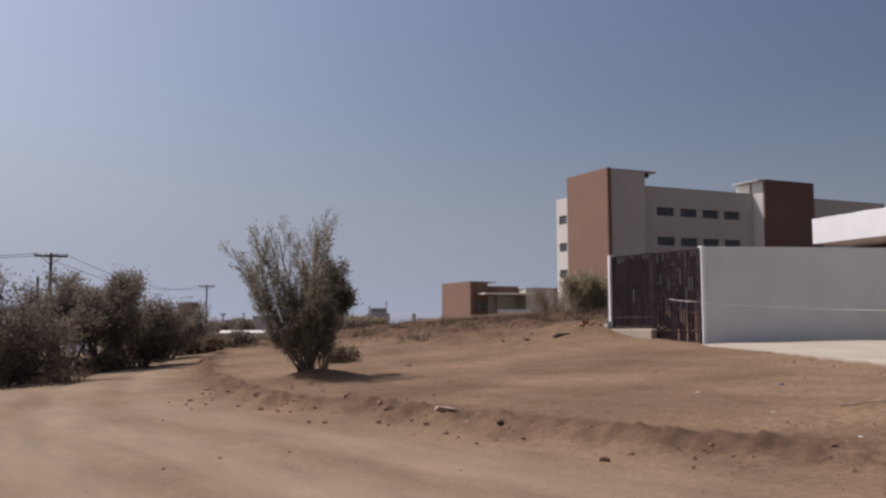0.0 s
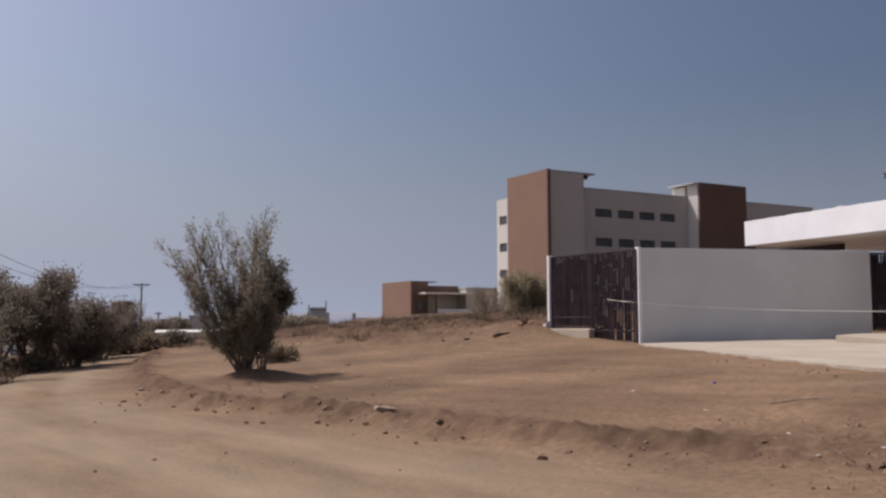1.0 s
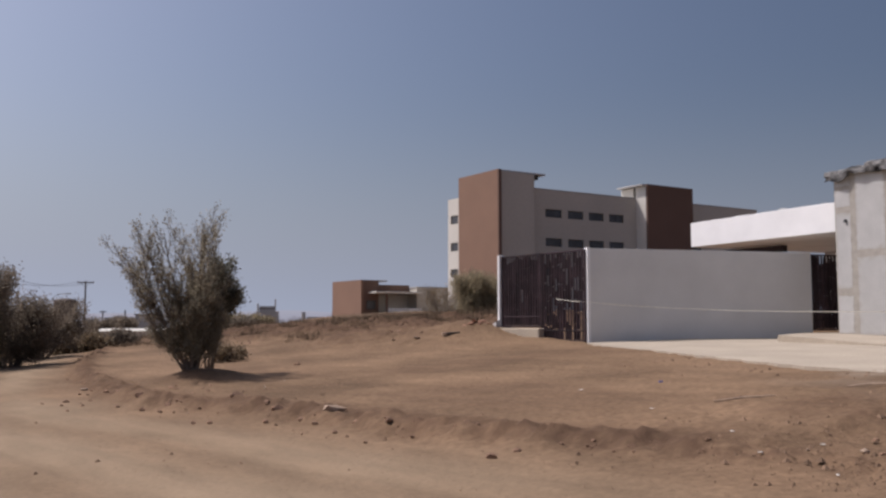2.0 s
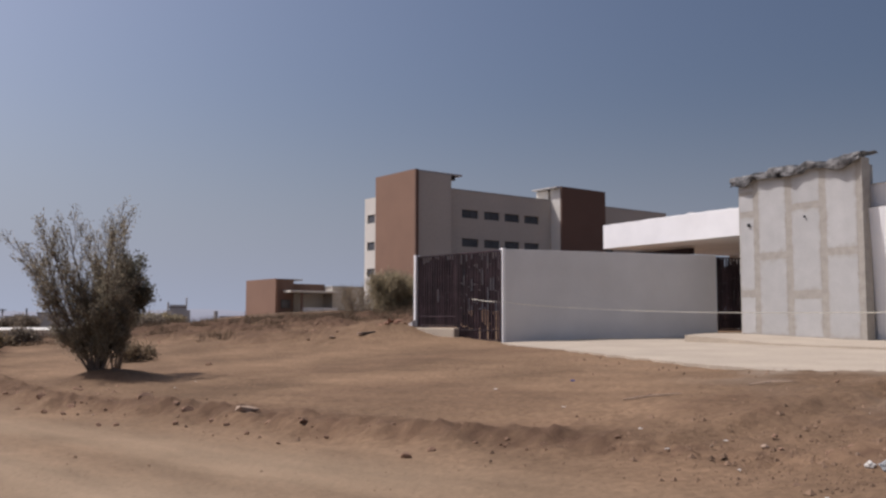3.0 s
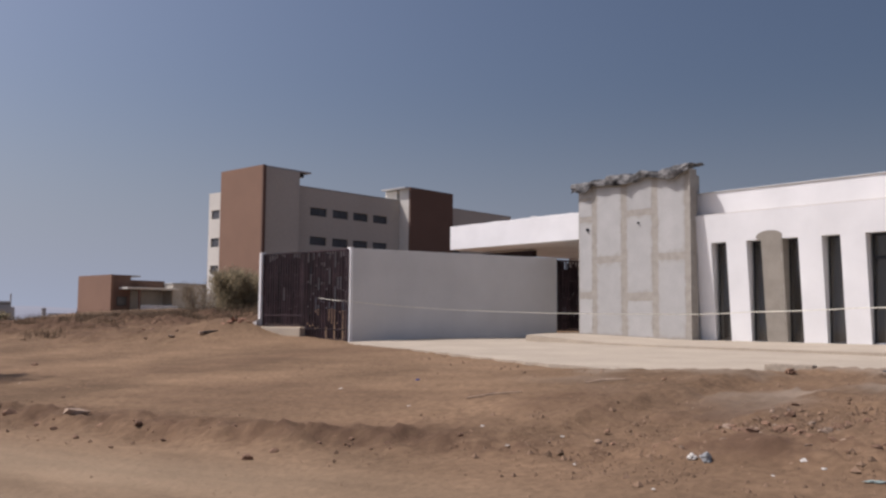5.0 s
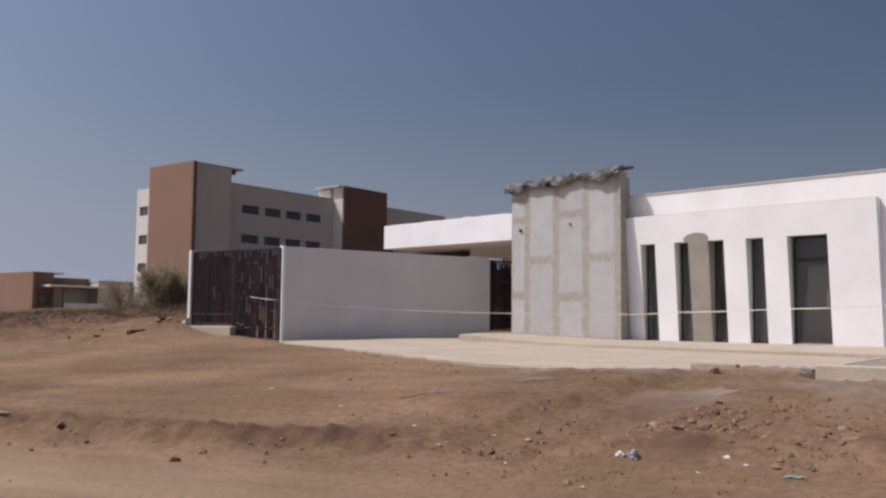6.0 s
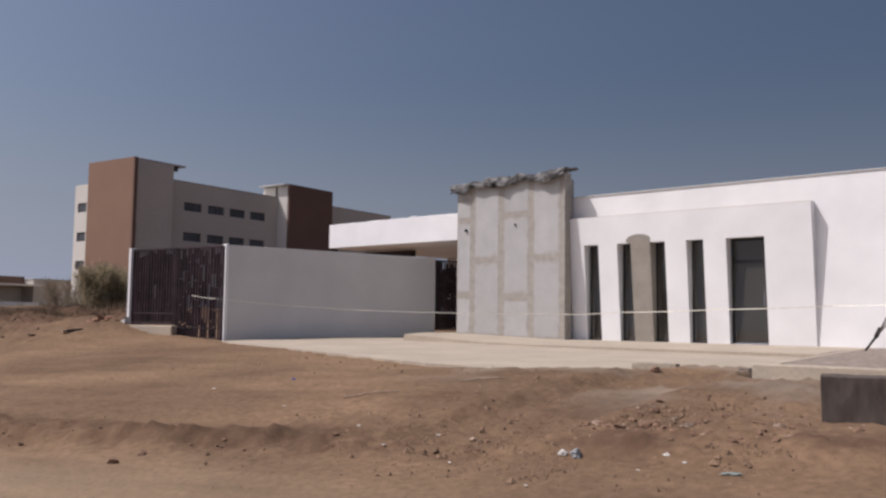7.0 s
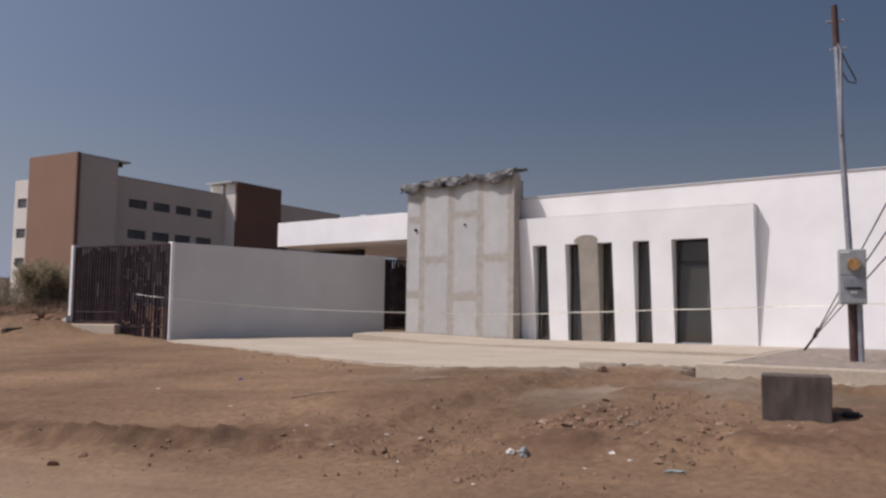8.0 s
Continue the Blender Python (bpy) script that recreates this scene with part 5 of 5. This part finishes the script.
def scatter_crumbs():
    """Countless small crumbs of earth and stone over the lot, as one mesh."""
    r = random.Random(31)
    verts, faces = [], []
    for _ in range(12000):
        if r.random() < 0.5:
            x, y = r.uniform(-5, 9), r.uniform(4, 20)
        else:
            x, y = (r.gauss(5.2, 1.4), r.gauss(6.0, 1.6)) if r.random() < 0.5 else (r.gauss(5.4, 0.7), r.gauss(5.5, 0.6))
        d = float(edge_distance(np.array([x]), np.array([y]))[0])
        if d < -0.5 and r.random() < 0.85:
            continue
        verts.append((x, y, r.uniform(0.003, 0.011) * (1 + (r.random() < 0.08) * 2.2)))
    v = np.array(verts)
    z = ground_z(v[:, 0], v[:, 1])
    out = []
    for (x, y, s), zz in zip(verts, z):
        k = len(out)
        a = r.uniform(0, 6.3)
        c = Vector((x, y, zz))
        for i in range(4):
            out.append(c + Vector((math.cos(a + i * 1.57) * s * r.uniform(0.8, 1.6), math.sin(a + i * 1.57) * s * r.uniform(0.8, 1.6), -s * 0.3)))
        out.append(c + Vector((0, 0, s * 0.75)))
        faces += [(k, k + 1, k + 4), (k + 1, k + 2, k + 4), (k + 2, k + 3, k + 4), (k + 3, k, k + 4)]
    me = bpy.data.meshes.new("loose_gravel")
    me.from_pydata(out, [], faces)
    m = leaf_mat("mixed_crumbs", (0.19, 0.125, 0.083), 0.35, 0)
    m.node_tree.nodes["Principled BSDF"].inputs["Roughness"].default_value = 0.95
    me.materials.append(m)
    tagged(new("loose_gravel", me), "loose crumbs of earth and small stones", "gravel", kind="stuff")


scatter_crumbs()


def scatter_weeds():
    """Dry stalks and tufts over the mound and the far verge."""
    r = random.Random(41)
    verts, faces = [], []
    for _ in range(5200):
        if r.random() < 0.7:
            x, y = r.uniform(-13, 9), r.uniform(35, 62)
            rim = y + 0.55 * x
            if not 36 < rim < 60 or noise.noise((x * 0.45, y * 0.45, 2.0)) < (0.22 if rim < 43 else -0.1):
                continue
        else:
            x, y = r.uniform(-22, -10.5), r.uniform(24, 52)
            if float(edge_distance(np.array([x]), np.array([y]))[0]) > -3.0:
                continue
        z = on_ground(x, y)
        h = (0.06 + 0.40 * r.random() ** 2.5) * (1.4 if y + 0.55 * x > 44 else 1.0)
        for _ in range(22):
            a = r.uniform(0, 6.3)
            px, py = x + r.gauss(0, 0.2), y + r.gauss(0, 0.2)
            d = Vector((math.cos(a) * 0.5, math.sin(a) * 0.5, 1)) * h * r.uniform(0.6, 1.2)
            w = Vector((-math.sin(a), math.cos(a), 0)) * 0.015
            k = len(verts)
            p = Vector((px, py, z - 0.02))
            verts += [p - w, p + w, p + d]
            faces.append((k, k + 1, k + 2))
    me = bpy.data.meshes.new("dry_weeds")
    me.from_pydata(verts, [], faces)
    me.materials.append(leaf_mat("dry_brown_weeds", (0.155, 0.112, 0.075), 0.5))
    tagged(new("dry_weeds", me), "dry brown weeds over the rough mound", "weeds", kind="stuff")


scatter_weeds()


def crumpled(name, x, y, size, material, seed, label, category, squash=0.6, yaw=0.0):
    """A crushed sheet or wrapper lying on the ground."""
    bm = bmesh.new()
    bmesh.ops.create_icosphere(bm, subdivisions=3, radius=1.0)
    for v in bm.verts:
        n = v.co.normalized()
        v.co *= 0.75 + 0.5 * noise.noise(n * 1.7 + Vector((seed, 0, 0))) + 0.35 * abs(noise.noise(n * 4.3 + Vector((0, seed, 0))))
        v.co.z *= squash
    ob = part(name, bm, material)
    ob.matrix_world = Matrix.Translation((x, y, on_ground(x, y) + size[2] * 0.35)) @ Matrix.Rotation(radians(yaw), 4, 'Z') @ Matrix.Diagonal((*size, 1))
    tagged(ob, label, category)


PLASTIC = mat("cloudy_blue_plastic", (0.25, 0.26, 0.26), 0.3, 0.3, 14, 40, 0.3, 20, spec=0.5)
PAPER = mat("white_scrap_paper", (0.56, 0.53, 0.48), 0.8, 0.05, 8, 40, 0.2)
GREENPL = mat("pale_green_plastic", (0.30, 0.36, 0.33), 0.3, 0.15, 14, 40, 0.2, spec=0.5)
BLACKPL = mat("black_plastic", (0.02, 0.02, 0.022), 0.5, 0.2, 14, 40, 0.3)
crumpled("plastic_bottle", 4.38, 5.42, (0.055, 0.045, 0.065), PLASTIC, 3, "crushed cloudy blue plastic bottle on the dirt", "litter", 0.8)
crumpled("plastic_bottle", 4.33, 5.52, (0.04, 0.04, 0.045), PAPER, 8, "crumpled white plastic wrapper beside a bottle", "litter", 0.7)
crumpled("plastic_strip", 4.85, 4.32, (0.08, 0.022, 0.02), GREENPL, 5, "flattened pale green plastic strip", "litter", 0.5, -30)
crumpled("white_rubble", 4.84, 4.9, (0.05, 0.035, 0.03), PAPER, 9, "white painted rubble chip on the dirt", "rubble", 0.6)
crumpled("black_rag", 7.02, 4.33, (0.12, 0.05, 0.05), BLACKPL, 12, "crumpled black plastic beside the concrete block", "litter", 0.6, -40)
crumpled("dirt_clod", 8.42, 8.75, (0.085, 0.07, 0.075), CLOD, 14, "dark brown lump of earth on the slab edge", "dirt clod", 0.7)
crumpled("paper_scrap", 3.52, 12.22, (0.09, 0.05, 0.03), PAPER, 15, "pale scrap of paper on the bare lot", "litter", 0.5, 20)
crumpled("yellow_scrap", 2.35, 8.9, (0.035, 0.03, 0.03), mat("yellow_plastic", (0.45, 0.36, 0.06), 0.5, 0.1, 8, 40, 0.1), 16, "small yellow plastic scrap at the road edge", "litter")
crumpled("blue_scrap", 4.7, 12.3, (0.04, 0.03, 0.03), mat("blue_plastic", (0.06, 0.09, 0.32), 0.5, 0.1, 8, 40, 0.1), 17, "small blue plastic scrap on the lot", "litter")
rnd = random.Random(52)
for k in range(26):
    x, y = (rnd.uniform(3, 7), rnd.uniform(4.5, 9.5)) if k < 18 else (rnd.uniform(-3, 5), rnd.uniform(9, 20))
    crumpled("paper_scrap", x, y, (rnd.uniform(0.015, 0.04), rnd.uniform(0.012, 0.025), 0.012), PAPER, 60 + k, "small white scrap of litter on the dirt", "litter", 0.5, rnd.uniform(0, 180))
for a, b in (((4.35, 9.75), (5.0, 9.55)), ((5.72, 4.58), (5.84, 4.45)), ((5.9, 9.6), (6.3, 9.3))):
    za, zb = on_ground(*a) + 0.02, on_ground(*b) + 0.025
    st = part("stick", tube([(*a, za), ((a[0] + b[0]) / 2, (a[1] + b[1]) / 2 + 0.02, (za + zb) / 2 + 0.01), (*b, zb)], [0.008, 0.012, 0.007], 6), PALESTONE)
    tagged(st, "pale dry stick lying on the lot", "stick")


# ---------------- rubble on the mound ----------------
CLAY = mat("broken_red_clay", (0.25, 0.135, 0.088), 0.95, 0.12, 8, 40, 0.4, 30, rand=0.2)
CLAYS = [stone_mesh("broken_brick", 40 + i, CLAY, 0.6) for i in range(3)]
rnd = random.Random(71)
for x, y, s in ((4.30, 27.3, 0.12), (4.45, 27.5, 0.11), (4.72, 27.6, 0.10), (4.58, 27.25, 0.08), (4.1, 27.2, 0.07), (4.85, 27.3, 0.07)):
    ob = new("broken_brick", CLAYS[rnd.randrange(3)])
    ob.matrix_world = Matrix.Translation((x, y, on_ground(x, y) + s * 0.25)) @ Euler((rnd.uniform(-0.4, 0.4), rnd.uniform(-0.4, 0.4), rnd.uniform(0, 6.3))).to_matrix().to_4x4() @ Matrix.Diagonal((s * 1.5, s, s, 1))
    tagged(ob, "broken lump of reddish clay brick on the mound", "rubble", "broken bricks")


def build_plank():
    x, y = 3.57, 26.7
    thing = empty("broken_plank", pose(x, y, on_ground(x, y) + 0.02, 0, -4, 8))
    tagged(thing, "dark broken plank with a pale end lying on dirt", "plank")
    part("board", box((-0.12, -0.07, -0.03), (0.30, 0.07, 0.05), 0.008), WOOD, thing)
    part("plank_end", box((-0.25, -0.065, -0.03), (-0.12, 0.065, 0.045), 0.008), PALESTONE, thing, "pale splintered end")


build_plank()
